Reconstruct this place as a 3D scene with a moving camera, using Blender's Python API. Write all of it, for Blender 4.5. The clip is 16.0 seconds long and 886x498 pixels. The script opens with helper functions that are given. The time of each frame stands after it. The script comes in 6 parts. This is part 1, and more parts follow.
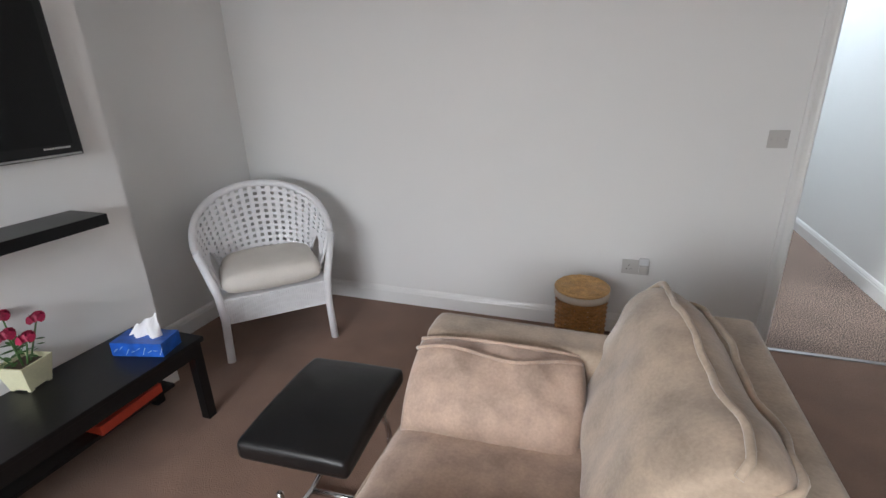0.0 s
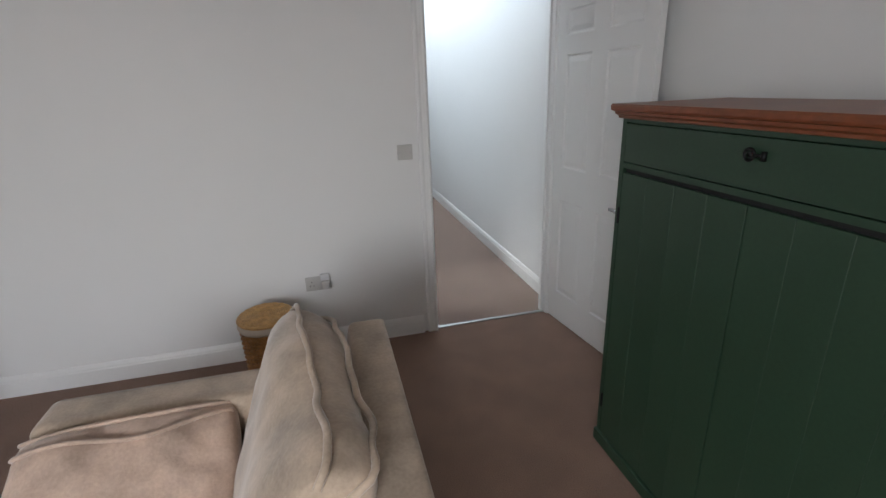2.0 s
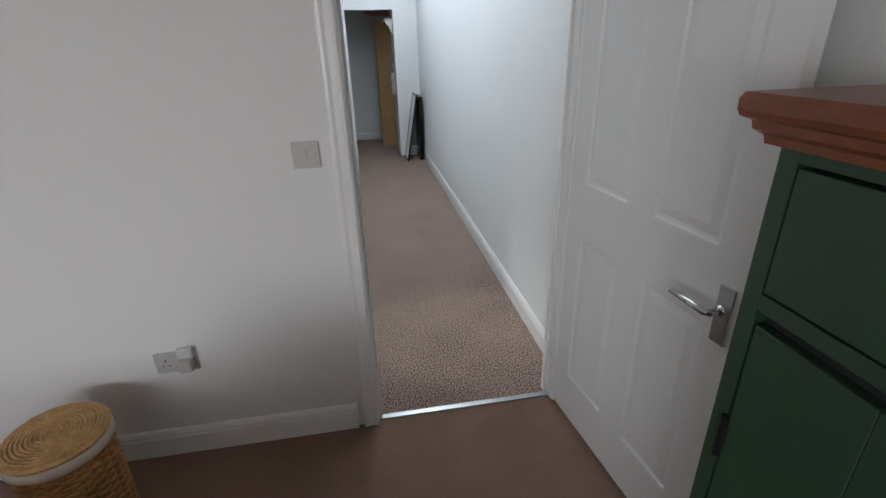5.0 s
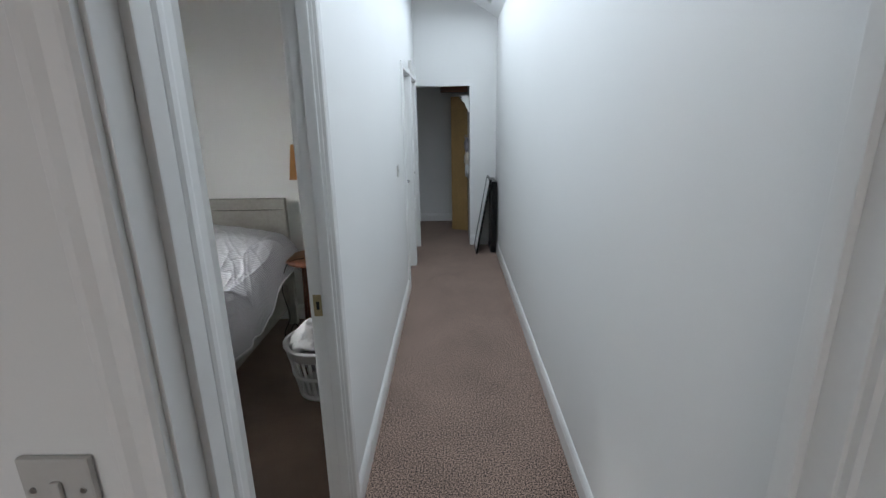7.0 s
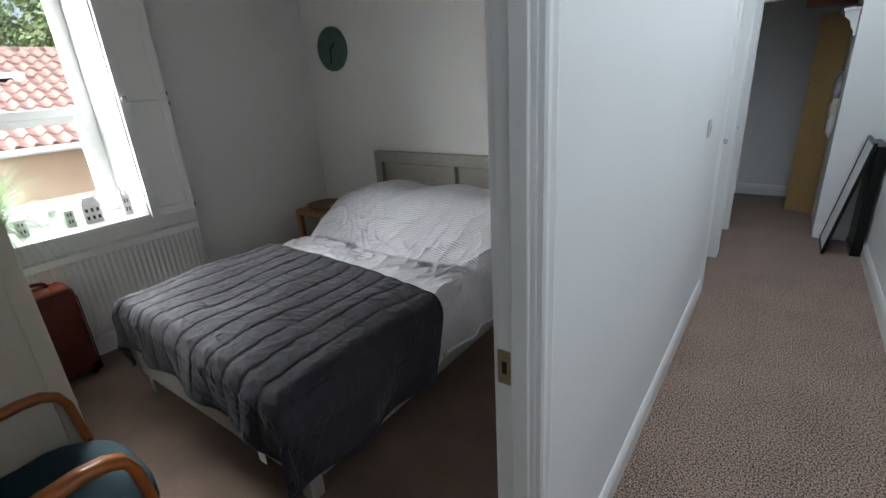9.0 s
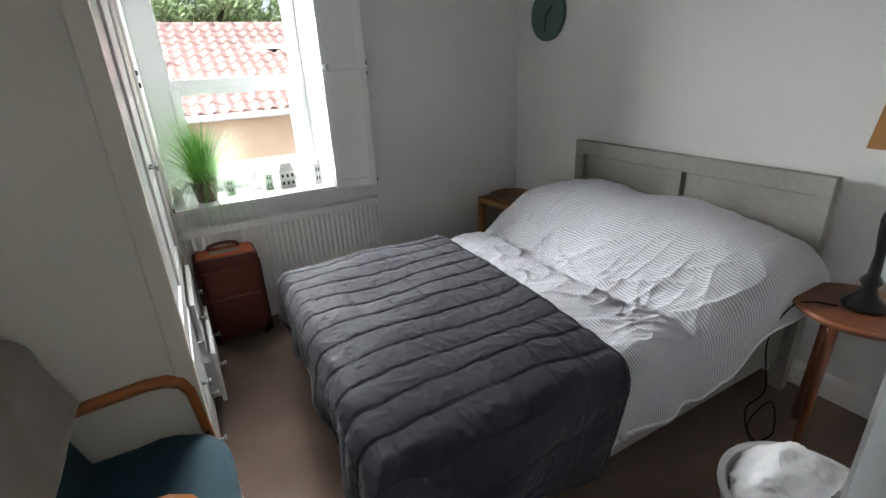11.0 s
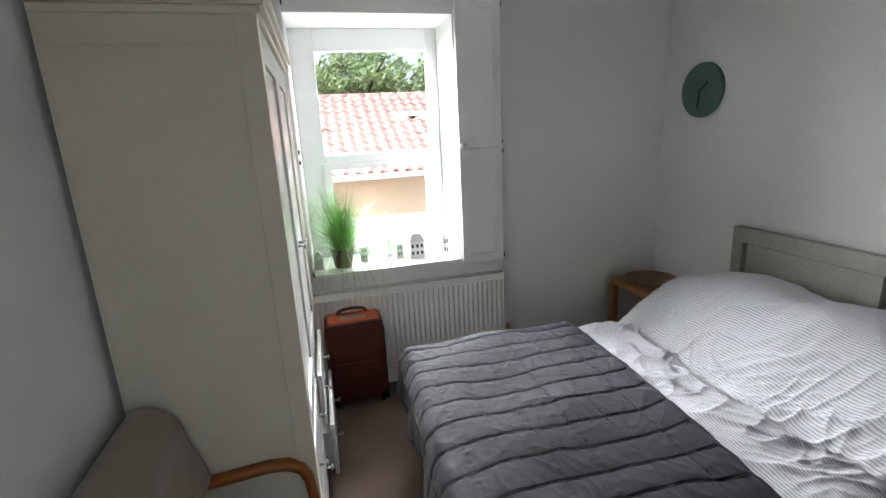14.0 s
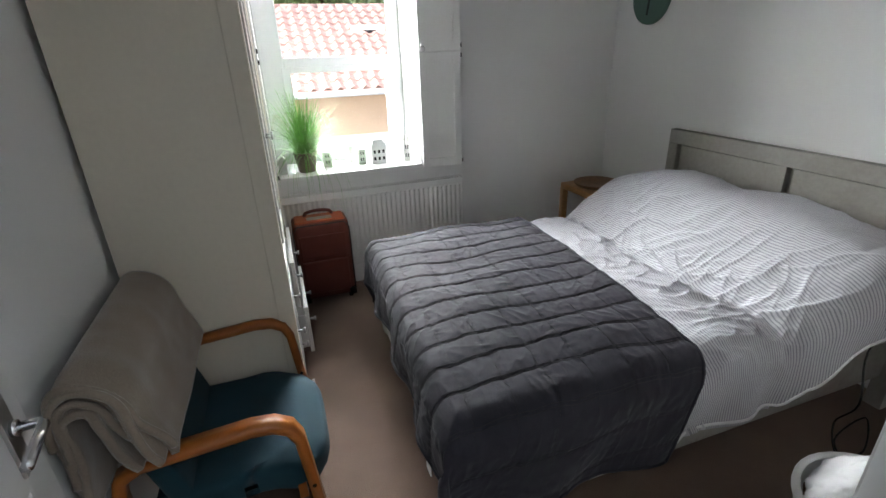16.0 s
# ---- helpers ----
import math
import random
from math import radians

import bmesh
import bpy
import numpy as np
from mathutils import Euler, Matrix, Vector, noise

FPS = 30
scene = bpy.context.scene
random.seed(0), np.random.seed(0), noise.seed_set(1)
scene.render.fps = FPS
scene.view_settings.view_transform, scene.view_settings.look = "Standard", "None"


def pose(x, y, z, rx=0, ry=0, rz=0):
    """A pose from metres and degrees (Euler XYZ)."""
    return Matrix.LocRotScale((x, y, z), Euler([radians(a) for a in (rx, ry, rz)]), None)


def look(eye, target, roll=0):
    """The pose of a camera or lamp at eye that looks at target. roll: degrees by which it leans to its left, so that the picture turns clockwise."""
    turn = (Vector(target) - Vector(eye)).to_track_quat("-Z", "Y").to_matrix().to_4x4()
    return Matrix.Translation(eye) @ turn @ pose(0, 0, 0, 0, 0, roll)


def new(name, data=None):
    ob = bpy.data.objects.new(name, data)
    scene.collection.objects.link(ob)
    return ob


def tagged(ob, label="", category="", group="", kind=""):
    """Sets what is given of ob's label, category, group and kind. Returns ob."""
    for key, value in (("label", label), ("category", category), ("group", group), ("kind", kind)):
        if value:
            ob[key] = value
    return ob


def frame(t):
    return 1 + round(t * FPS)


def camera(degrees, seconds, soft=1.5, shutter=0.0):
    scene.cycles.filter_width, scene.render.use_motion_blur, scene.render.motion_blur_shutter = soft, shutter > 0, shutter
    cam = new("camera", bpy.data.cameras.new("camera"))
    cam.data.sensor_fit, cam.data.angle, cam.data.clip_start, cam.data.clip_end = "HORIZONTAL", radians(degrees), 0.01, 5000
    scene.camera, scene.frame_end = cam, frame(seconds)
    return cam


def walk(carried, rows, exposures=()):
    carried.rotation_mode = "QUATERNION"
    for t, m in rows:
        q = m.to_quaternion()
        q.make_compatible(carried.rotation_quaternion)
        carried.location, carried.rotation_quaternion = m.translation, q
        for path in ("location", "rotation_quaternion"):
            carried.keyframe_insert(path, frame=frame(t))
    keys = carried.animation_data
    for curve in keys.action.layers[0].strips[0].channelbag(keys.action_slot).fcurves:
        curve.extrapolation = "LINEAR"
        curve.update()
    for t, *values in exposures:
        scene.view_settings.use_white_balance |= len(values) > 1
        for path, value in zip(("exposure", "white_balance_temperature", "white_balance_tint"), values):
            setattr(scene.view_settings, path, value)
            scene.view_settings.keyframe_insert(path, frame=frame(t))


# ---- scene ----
EXPOSURES = [(0, 1.58), (0.5, 1.42), (1.0, 1.28), (1.5, 1.26), (3.0, 1.30), (5.5, 1.18), (6.5, 1.02), (7.0, 0.98), (7.5, 0.80), (8.0, 0.72), (8.6, 0.76), (9.4, 1.10), (10.0, 1.2), (12.5, 1.45), (13.2, 1.52), (14.5, 1.36), (16, 1.42)]
cam = camera(87.04, 16.0)

# seconds, eye x y z, yaw, pitch, roll
STEPS = [
    (0, -0.912, -2.693, 1.476, 19.76, -20.05, -1.81),
    (0.5, -0.853, -2.680, 1.480, 9.67, -19.61, -1.53),
    (1, -0.768, -2.676, 1.501, 1.17, -18.98, -1.24),
    (1.5, -0.678, -2.663, 1.507, -8.03, -18.88, -0.56),
    (2, -0.582, -2.650, 1.501, -13.49, -19.25, -2.25),
    (2.5, -0.425, -2.600, 1.491, -15.44, -19.81, -2.05),
    (3, -0.263, -2.519, 1.496, -12.02, -19.75, -1.26),
    (5.5, 0.079, -1.213, 1.467, -8.97, -24.11, -1.73),
    (6, 0.123, -0.874, 1.492, -10.81, -21.80, -2.65),
    (6.5, 0.217, -0.628, 1.523, -5.84, -17.32, -3.81),
    (7, 0.319, -0.452, 1.570, 1.12, -15.93, -1.08),
    (7.5, 0.332, -0.257, 1.547, 5.36, -18.26, -0.91),
    (8, 0.308, -0.064, 1.558, 11.63, -18.42, -2.28),
    (8.5, 0.262, 0.154, 1.509, 22.62, -18.78, -4.61),
    (9, 0.252, 0.329, 1.516, 36.93, -20.44, -3.86),
    (9.5, 0.191, 0.449, 1.489, 43.59, -22.19, -2.86),
    (10, 0.064, 0.579, 1.488, 51.07, -22.26, -3.36),
    (12.5, -0.202, 0.792, 1.511, 65.96, -21.00, -1.01),
    (13, -0.227, 0.784, 1.547, 64.38, -18.65, -0.62),
    (13.5, -0.245, 0.772, 1.570, 67.65, -16.91, -1.49),
    (14, -0.253, 0.742, 1.598, 75.84, -14.30, -2.87),
    (14.5, -0.226, 0.732, 1.577, 81.65, -16.27, -3.19),
    (15, -0.161, 0.724, 1.535, 85.69, -19.54, -2.30),
    (15.5, -0.110, 0.704, 1.493, 84.17, -22.99, -0.41),
    (16, -0.037, 0.677, 1.489, 71.30, -23.09, -2.04),
]
walk(cam, [(t, pose(x, y, z, 90 + pitch, 0, yaw) @ pose(0, 0, 0, 0, 0, roll)) for t, x, y, z, yaw, pitch, roll in STEPS],
     EXPOSURES)

# ---------------------------------------------------------------- light
world = bpy.data.worlds.new("overcast_day")
scene.world = world
world.use_nodes = True
wn = world.node_tree.nodes
sky = wn.new("ShaderNodeTexSky")
sky.sky_type = "NISHITA"
sky.sun_disc = False
sky.sun_elevation, sky.sun_rotation = radians(50), radians(200)
sky.dust_density = 4.0
world.node_tree.links.new(sky.outputs[0], wn["Background"].inputs["Color"])
wn["Background"].inputs["Strength"].default_value = 0.15


def area_light(name, m, sx, sy, watts, colour=(1, 1, 1)):
    d = bpy.data.lights.new(name, "AREA")
    d.shape, d.size, d.size_y, d.energy, d.color = "RECTANGLE", sx, sy, watts, colour
    ob = new(name, d)
    ob.matrix_world = m
    return ob


sun = bpy.data.lights.new("sun", "SUN")
sun.energy, sun.angle, sun.color = 1.7, radians(40), (1.0, 0.97, 0.93)
new("sun", sun).matrix_world = look((0, 0, 20), (-6.0, 5.0, 0.0))

area_light("living_window_daylight", look((-1.95, -4.66, 1.45), (-1.8, -3.75, 0.0)), 1.7, 1.1, 35, (0.90, 0.94, 1.0))
area_light("skylight_daylight", look((0.44, 2.62, 2.69), (0.44, 2.62, 0.0)), 0.5, 4.4, 17, (0.78, 0.89, 1.0))
area_light("bedroom_window_daylight", look((-7.5, 1.1, 4.35), (-2.0, 1.3, 2.2)), 6.0, 1.7, 900, (0.95, 0.97, 0.98))
area_light("bedroom_side_daylight", look((-7.4, -3.6, 3.1), (-3.1, 1.1, 1.6)), 7.6, 2.8, 950, (0.95, 0.97, 0.98))

# ---------------------------------------------------------------- materials
def mat(name, colour, rough=0.6, metal=0.0, vary=0.12, scale=6.0, fine=120.0, bump=0.15, dist=0.002, sheen=0.0, dark=None, spec=0.5, coarse=0.5):
    """Two scales of noise over a base colour, and fine relief."""
    m = bpy.data.materials.new(name)
    m.use_nodes = True
    nt = m.node_tree
    n, l = nt.nodes, nt.links
    b = n["Principled BSDF"]
    b.inputs["Roughness"].default_value = rough
    b.inputs["Metallic"].default_value = metal
    b.inputs["Specular IOR Level"].default_value = spec
    if sheen:
        b.inputs["Sheen Weight"].default_value = sheen
        b.inputs["Sheen Roughness"].default_value = 0.4
    tc = n.new("ShaderNodeTexCoord")
    a = n.new("ShaderNodeTexNoise")
    a.inputs["Scale"].default_value, a.inputs["Detail"].default_value = scale, 5
    f = n.new("ShaderNodeTexNoise")
    f.inputs["Scale"].default_value, f.inputs["Detail"].default_value = fine, 3
    mix = n.new("ShaderNodeMath")
    mix.operation = "MULTIPLY_ADD"
    mix.inputs[1].default_value, mix.inputs[2].default_value = coarse, 0.0
    add = n.new("ShaderNodeMath")
    add.operation = "MULTIPLY_ADD"
    add.inputs[1].default_value = 1 - coarse
    for t in (a, f):
        l.new(tc.outputs["Object"], t.inputs["Vector"])
    l.new(a.outputs["Fac"], mix.inputs[0])
    l.new(f.outputs["Fac"], add.inputs[0])
    l.new(mix.outputs[0], add.inputs[2])
    ramp = n.new("ShaderNodeValToRGB")
    lo = dark or tuple(c * (1 - vary) for c in colour)
    hi = tuple(min(1, c * (1 + vary)) for c in colour)
    ramp.color_ramp.elements[0].position, ramp.color_ramp.elements[1].position = 0.32, 0.68
    ramp.color_ramp.elements[0].color, ramp.color_ramp.elements[1].color = (*lo, 1), (*hi, 1)
    l.new(add.outputs[0], ramp.inputs[0])
    l.new(ramp.outputs[0], b.inputs["Base Color"])
    if bump:
        bp = n.new("ShaderNodeBump")
        bp.inputs["Strength"].default_value, bp.inputs["Distance"].default_value = bump, dist
        l.new(f.outputs["Fac"], bp.inputs["Height"])
        l.new(bp.outputs[0], b.inputs["Normal"])
    return m


WALL = mat("wall_paint", (0.78, 0.78, 0.77), 0.75, vary=0.015, scale=1.5, fine=260, bump=0.05, dist=0.001)
CEIL = mat("ceiling_paint", (0.82, 0.82, 0.82), 0.8, vary=0.01, scale=2, fine=200, bump=0.05)
GLOSS = mat("white_gloss_paint", (0.80, 0.80, 0.79), 0.28, vary=0.02, scale=3, fine=60, bump=0.04, dist=0.001)
DOORW = mat("door_white", (0.80, 0.80, 0.79), 0.35, vary=0.015, scale=3, fine=180, bump=0.05, dist=0.0006)
CARPET_L = mat("living_carpet", (0.21, 0.125, 0.088), 0.95, vary=0.22, scale=4.0, fine=170, bump=0.8, dist=0.006, sheen=0.15)
CARPET_H = mat("hall_carpet", (0.245, 0.170, 0.136), 0.95, vary=0.95, scale=3.0, fine=145, bump=0.26, dist=0.003, sheen=0.1, coarse=0.08)
for node in CARPET_H.node_tree.nodes:
    if node.type == "VALTORGB":  # sharper flecks
        node.color_ramp.elements[0].position, node.color_ramp.elements[1].position = 0.40, 0.60
CARPET_B = mat("bedroom_carpet", (0.155, 0.103, 0.076), 0.95, vary=0.26, scale=4.5, fine=200, bump=0.7, dist=0.006, sheen=0.15)
BLACKW = mat("black_stained_wood", (0.006, 0.006, 0.0065), 0.32, spec=0.3, vary=0.3, scale=4, fine=60, bump=0.1)
BLACKP = mat("black_plastic", (0.006, 0.006, 0.0065), 0.25, spec=0.35, vary=0.1, bump=0.0)
SCREEN = mat("screen_glass", (0.003, 0.003, 0.0035), 0.10, spec=0.25, vary=0.05, bump=0.0)
LEATHER = mat("black_leather", (0.006, 0.006, 0.0065), 0.36, spec=0.35, vary=0.25, scale=8, fine=220, bump=0.35, dist=0.002)
CHROME = mat("chrome", (0.65, 0.65, 0.66), 0.18, 1.0, vary=0.05, bump=0.0)
STEEL = mat("brushed_steel", (0.45, 0.45, 0.45), 0.32, 1.0, vary=0.08, bump=0.05)
SOFA = mat("beige_velour", (0.42, 0.33, 0.25), 0.85, vary=0.3, scale=9, coarse=0.75, fine=110, bump=0.25, dist=0.004, sheen=0.5)
SOFAP = mat("pinkish_velour", (0.47, 0.345, 0.27), 0.85, vary=0.3, scale=9, coarse=0.75, fine=110, bump=0.25, dist=0.004, sheen=0.5)
WICKW = mat("white_wicker_paint", (0.80, 0.80, 0.82), 0.5, vary=0.06, scale=20, fine=160, bump=0.4, dist=0.003)
CREAM = mat("cream_cushion", (0.72, 0.68, 0.62), 0.9, vary=0.08, scale=6, fine=200, bump=0.3)
WICKB = mat("golden_wicker", (0.42, 0.20, 0.06), 0.45, vary=0.45, scale=25, fine=120, bump=0.5, dist=0.003)
WICKL = mat("pale_wicker", (0.55, 0.33, 0.13), 0.5, vary=0.35, scale=25, fine=120, bump=0.5, dist=0.003)
LINEN = mat("cream_lining", (0.62, 0.55, 0.47), 0.9, vary=0.06, scale=20, fine=200)
GREEN = mat("green_paint", (0.019, 0.047, 0.026), 0.48, vary=0.14, scale=3, fine=90, bump=0.12, dist=0.001)
PINE = mat("stained_pine", (0.18, 0.054, 0.021), 0.38, vary=0.25, scale=5, fine=40, bump=0.1)
IRON = mat("dark_iron", (0.015, 0.015, 0.016), 0.5, 0.6, vary=0.2, bump=0.1)
PLASTW = mat("white_plastic", (0.52, 0.51, 0.49), 0.35, vary=0.02, bump=0.0)
CLEARP = mat("grey_plastic", (0.68, 0.69, 0.70), 0.25, vary=0.02, bump=0.0)
# near-black colour stands in for the shade inside holes and gaps
DARKH = mat("painted_hole_shade", (0.006, 0.006, 0.006), 0.8, bump=0.0)
BLUE = mat("blue_card", (0.012, 0.09, 0.42), 0.35, vary=0.35, scale=18, fine=30, bump=0.0)
TISSUE = mat("tissue_paper", (0.82, 0.82, 0.82), 0.9, vary=0.02, bump=0.1)
RED = mat("red_plastic", (0.55, 0.06, 0.03), 0.4, vary=0.1, bump=0.05)
GREYW = mat("grey_limed_wood", (0.30, 0.285, 0.255), 0.6, vary=0.14, scale=6, fine=45, bump=0.15)
ORANGEW = mat("orange_beech", (0.34, 0.105, 0.018), 0.30, vary=0.14, scale=5, fine=40, bump=0.05)
OAK = mat("golden_oak", (0.35, 0.17, 0.06), 0.4, vary=0.2, scale=6, fine=50, bump=0.1)
TRAYW = mat("tray_wood", (0.22, 0.12, 0.06), 0.5, vary=0.3, scale=8, fine=60, bump=0.15)
TEAL = mat("teal_fabric", (0.0015, 0.030, 0.045), 0.9, vary=0.22, scale=10, fine=350, bump=0.5, sheen=0.06)
THROW = mat("taupe_throw", (0.265, 0.212, 0.165), 0.95, vary=0.12, scale=12, fine=240, bump=0.6, dist=0.004, sheen=0.4)
QUILT = mat("charcoal_quilt", (0.026, 0.0245, 0.033), 0.75, vary=0.12, scale=8, fine=220, bump=0.25, dist=0.003, sheen=0.1, spec=0.25)
QSTITCH = mat("dark_stitching", (0.018, 0.017, 0.021), 0.8, vary=0.2, scale=60, fine=300, bump=0.2)
SHEET = mat("white_cotton", (0.72, 0.72, 0.73), 0.9, vary=0.04, scale=8, fine=220, bump=0.2)
# one burnt-orange cloth in two tones: window light and shade painted in
CASELIT = mat("case_fabric_lit", (0.40, 0.085, 0.02), 0.6, vary=0.15, scale=10, fine=300, bump=0.4)
CASESHADE = mat("case_fabric_shaded", (0.10, 0.014, 0.006), 0.65, vary=0.2, scale=10, fine=300, bump=0.4)
WARD = mat("cream_wardrobe_paint", (0.68, 0.625, 0.52), 0.45, vary=0.03, scale=2, fine=60, bump=0.06, dist=0.001)
WARDF = mat("white_wardrobe_lacquer", (0.70, 0.69, 0.67), 0.22, vary=0.02, scale=2, fine=40, bump=0.02, dist=0.001)
CLOCKG = mat("sage_clock", (0.075, 0.14, 0.115), 0.55, vary=0.06, scale=8, fine=150, bump=0.1)
CLOCKD = mat("dark_green_hand", (0.006, 0.014, 0.012), 0.5, bump=0.0)
CERAM = mat("white_ceramic", (0.70, 0.70, 0.69), 0.3, vary=0.03, bump=0.03)
CERAMG = mat("pale_green_ceramic", (0.48, 0.53, 0.46), 0.35, vary=0.05, bump=0.05)
POTB = mat("bronze_pot", (0.12, 0.10, 0.06), 0.45, 0.3, vary=0.3, scale=15, fine=60, bump=0.2)
GRASS = mat("artificial_grass", (0.15, 0.36, 0.07), 0.5, vary=0.4, scale=12, fine=60, bump=0.0)
GRASSP = mat("pale_plume", (0.62, 0.62, 0.48), 0.8, vary=0.15, bump=0.1)
RADW = mat("radiator_enamel", (0.76, 0.76, 0.74), 0.35, vary=0.015, bump=0.03)
PVC = mat("upvc_white", (0.82, 0.83, 0.84), 0.25, vary=0.01, bump=0.0)
BOARD = mat("raw_plywood", (0.42, 0.27, 0.11), 0.6, vary=0.14, scale=5, fine=40, bump=0.1)
SHADE = mat("amber_lampshade", (0.36, 0.17, 0.055), 0.85, vary=0.15, scale=12, fine=200, bump=0.3)
ROSE = mat("rose_petal", (0.35, 0.012, 0.06), 0.6, vary=0.4, scale=30, bump=0.1)
LEAF = mat("leaf_green", (0.05, 0.13, 0.03), 0.5, vary=0.4, scale=20, bump=0.1)
POTC = mat("cream_planter", (0.62, 0.60, 0.40), 0.4, vary=0.08, bump=0.05)
TILE = mat("clay_pantile", (0.46, 0.285, 0.245), 0.7, vary=0.3, scale=3, fine=25, bump=0.3)
OCHRE = mat("ochre_render", (0.60, 0.43, 0.30), 0.85, vary=0.1, scale=2, fine=50, bump=0.3)
PALEREND = mat("pale_render", (0.78, 0.74, 0.66), 0.85, vary=0.06, scale=2, fine=50, bump=0.2)
BRICKR = mat("red_brown_boards", (0.26, 0.13, 0.09), 0.75, vary=0.2, scale=4, fine=40, bump=0.3)
FOLI = mat("foliage", (0.29, 0.38, 0.18), 0.6, vary=0.55, scale=1.2, fine=9, bump=0.0)
BARK = mat("bark", (0.10, 0.07, 0.05), 0.9, vary=0.3, scale=6, fine=30, bump=0.5)
GROUND = mat("tarmac", (0.08, 0.08, 0.08), 0.9, vary=0.2, scale=2, fine=60, bump=0.3)
CLOTHES = mat("mixed_clothes", (0.30, 0.28, 0.30), 0.9, vary=0.5, scale=12, fine=80, bump=0.3)
BRASS = mat("aged_brass", (0.35, 0.28, 0.16), 0.35, 1.0, vary=0.2, bump=0.05)


def glass_mat():
    m = bpy.data.materials.new("window_glass")
    m.use_nodes = True
    b = m.node_tree.nodes["Principled BSDF"]
    b.inputs["Transmission Weight"].default_value = 1.0
    b.inputs["Roughness"].default_value = 0.0
    b.inputs["IOR"].default_value = 1.05
    b.inputs["Base Color"].default_value = (0.98, 1.0, 1.0, 1)
    return m


GLASS = glass_mat()


# ---------------------------------------------------------------- building helpers
def smooth(ob, on=True):
    for p in ob.data.polygons:
        p.use_smooth = on
    return ob


def mesh_ob(name, bm, material, sm=False):
    me = bpy.data.meshes.new(name)
    bmesh.ops.recalc_face_normals(bm, faces=bm.faces)
    bm.to_mesh(me)
    bm.free()
    for m in (material if isinstance(material, (list, tuple)) else (material,)):
        me.materials.append(m)
    ob = new(name, me)
    return smooth(ob) if sm else ob


def part(name, bm, material, parent=None, label="", sm=False):
    ob = mesh_ob(name, bm, material, sm)
    if parent:
        ob.parent = parent
    if label:
        ob["label"] = label
    return ob


def thing(name, at, label, category, turn=0.0, group="", kind=""):
    ob = new(name)
    ob.empty_display_size = 0.05
    ob.matrix_world = pose(*at, 0, 0, turn)
    return tagged(ob, label, category, group, kind)


def add_box(bm, x0, x1, y0, y1, z0, z1, bev=0.0, seg=2):
    r = bmesh.ops.create_cube(bm, size=1.0, matrix=Matrix.LocRotScale(((x0 + x1) / 2, (y0 + y1) / 2, (z0 + z1) / 2), None, (abs(x1 - x0), abs(y1 - y0), abs(z1 - z0))))
    if bev:
        es = list({e for v in r["verts"] for e in v.link_edges})
        bmesh.ops.bevel(bm, geom=es, offset=bev, segments=seg, profile=0.7, affect="EDGES")


def boxes(*bs, bev=0.0, seg=2):
    bm = bmesh.new()
    for b in bs:
        add_box(bm, *b, bev=bev, seg=seg)
    return bm


def tube(pts, r, n=10, closed=False, r2=None):
    """A round bar along points; r2: radius at the end."""
    bm = bmesh.new()
    add_tube(bm, pts, r, n, closed, r2)
    return bm


def add_tube(bm, pts, r, n=10, closed=False, r2=None):
    pts = [Vector(p) for p in pts]
    rings, N = [], len(pts)
    for i, p in enumerate(pts):
        a = pts[(i - 1) % N] if (closed or i) else p
        b = pts[(i + 1) % N] if (closed or i < N - 1) else p
        d = (b - a).normalized()
        u = d.orthogonal() if not rings else (prev - d * prev.dot(d))
        u.normalize()
        prev = u
        v = d.cross(u)
        rr = r + (r2 - r) * i / (N - 1) if r2 is not None else r
        rings.append([bm.verts.new(p + u * rr * math.cos(k * math.tau / n) + v * rr * math.sin(k * math.tau / n)) for k in range(n)])
    for i in range(N if closed else N - 1):
        A, B = rings[i], rings[(i + 1) % N]
        for k in range(n):
            bm.faces.new((A[k], A[(k + 1) % n], B[(k + 1) % n], B[k]))
    if not closed:
        bm.faces.new(rings[0][::-1])
        bm.faces.new(rings[-1])


def flow(pts, n=6):
    """Points on a smooth curve through the given ones."""
    P = [Vector(p) for p in pts]
    out = []
    for i in range(len(P) - 1):
        a, b, c, d = P[max(0, i - 1)], P[i], P[i + 1], P[min(len(P) - 1, i + 2)]
        for k in range(n):
            t = k / n
            out.append(0.5 * ((2 * b) + (c - a) * t + (2 * a - 5 * b + 4 * c - d) * t * t + (3 * b - a - 3 * c + d) * t ** 3))
    return out + [P[-1]]


def lathe(prof, n=24, cap=True):
    """A turned shape from (radius, height) pairs."""
    bm = bmesh.new()
    rings = [[bm.verts.new((r * math.cos(k * math.tau / n), r * math.sin(k * math.tau / n), z)) for k in range(n)] for r, z in prof]
    for A, B in zip(rings, rings[1:]):
        for k in range(n):
            bm.faces.new((A[k], A[(k + 1) % n], B[(k + 1) % n], B[k]))
    if cap:
        bm.faces.new(rings[0][::-1])
        bm.faces.new(rings[-1])
    return bm


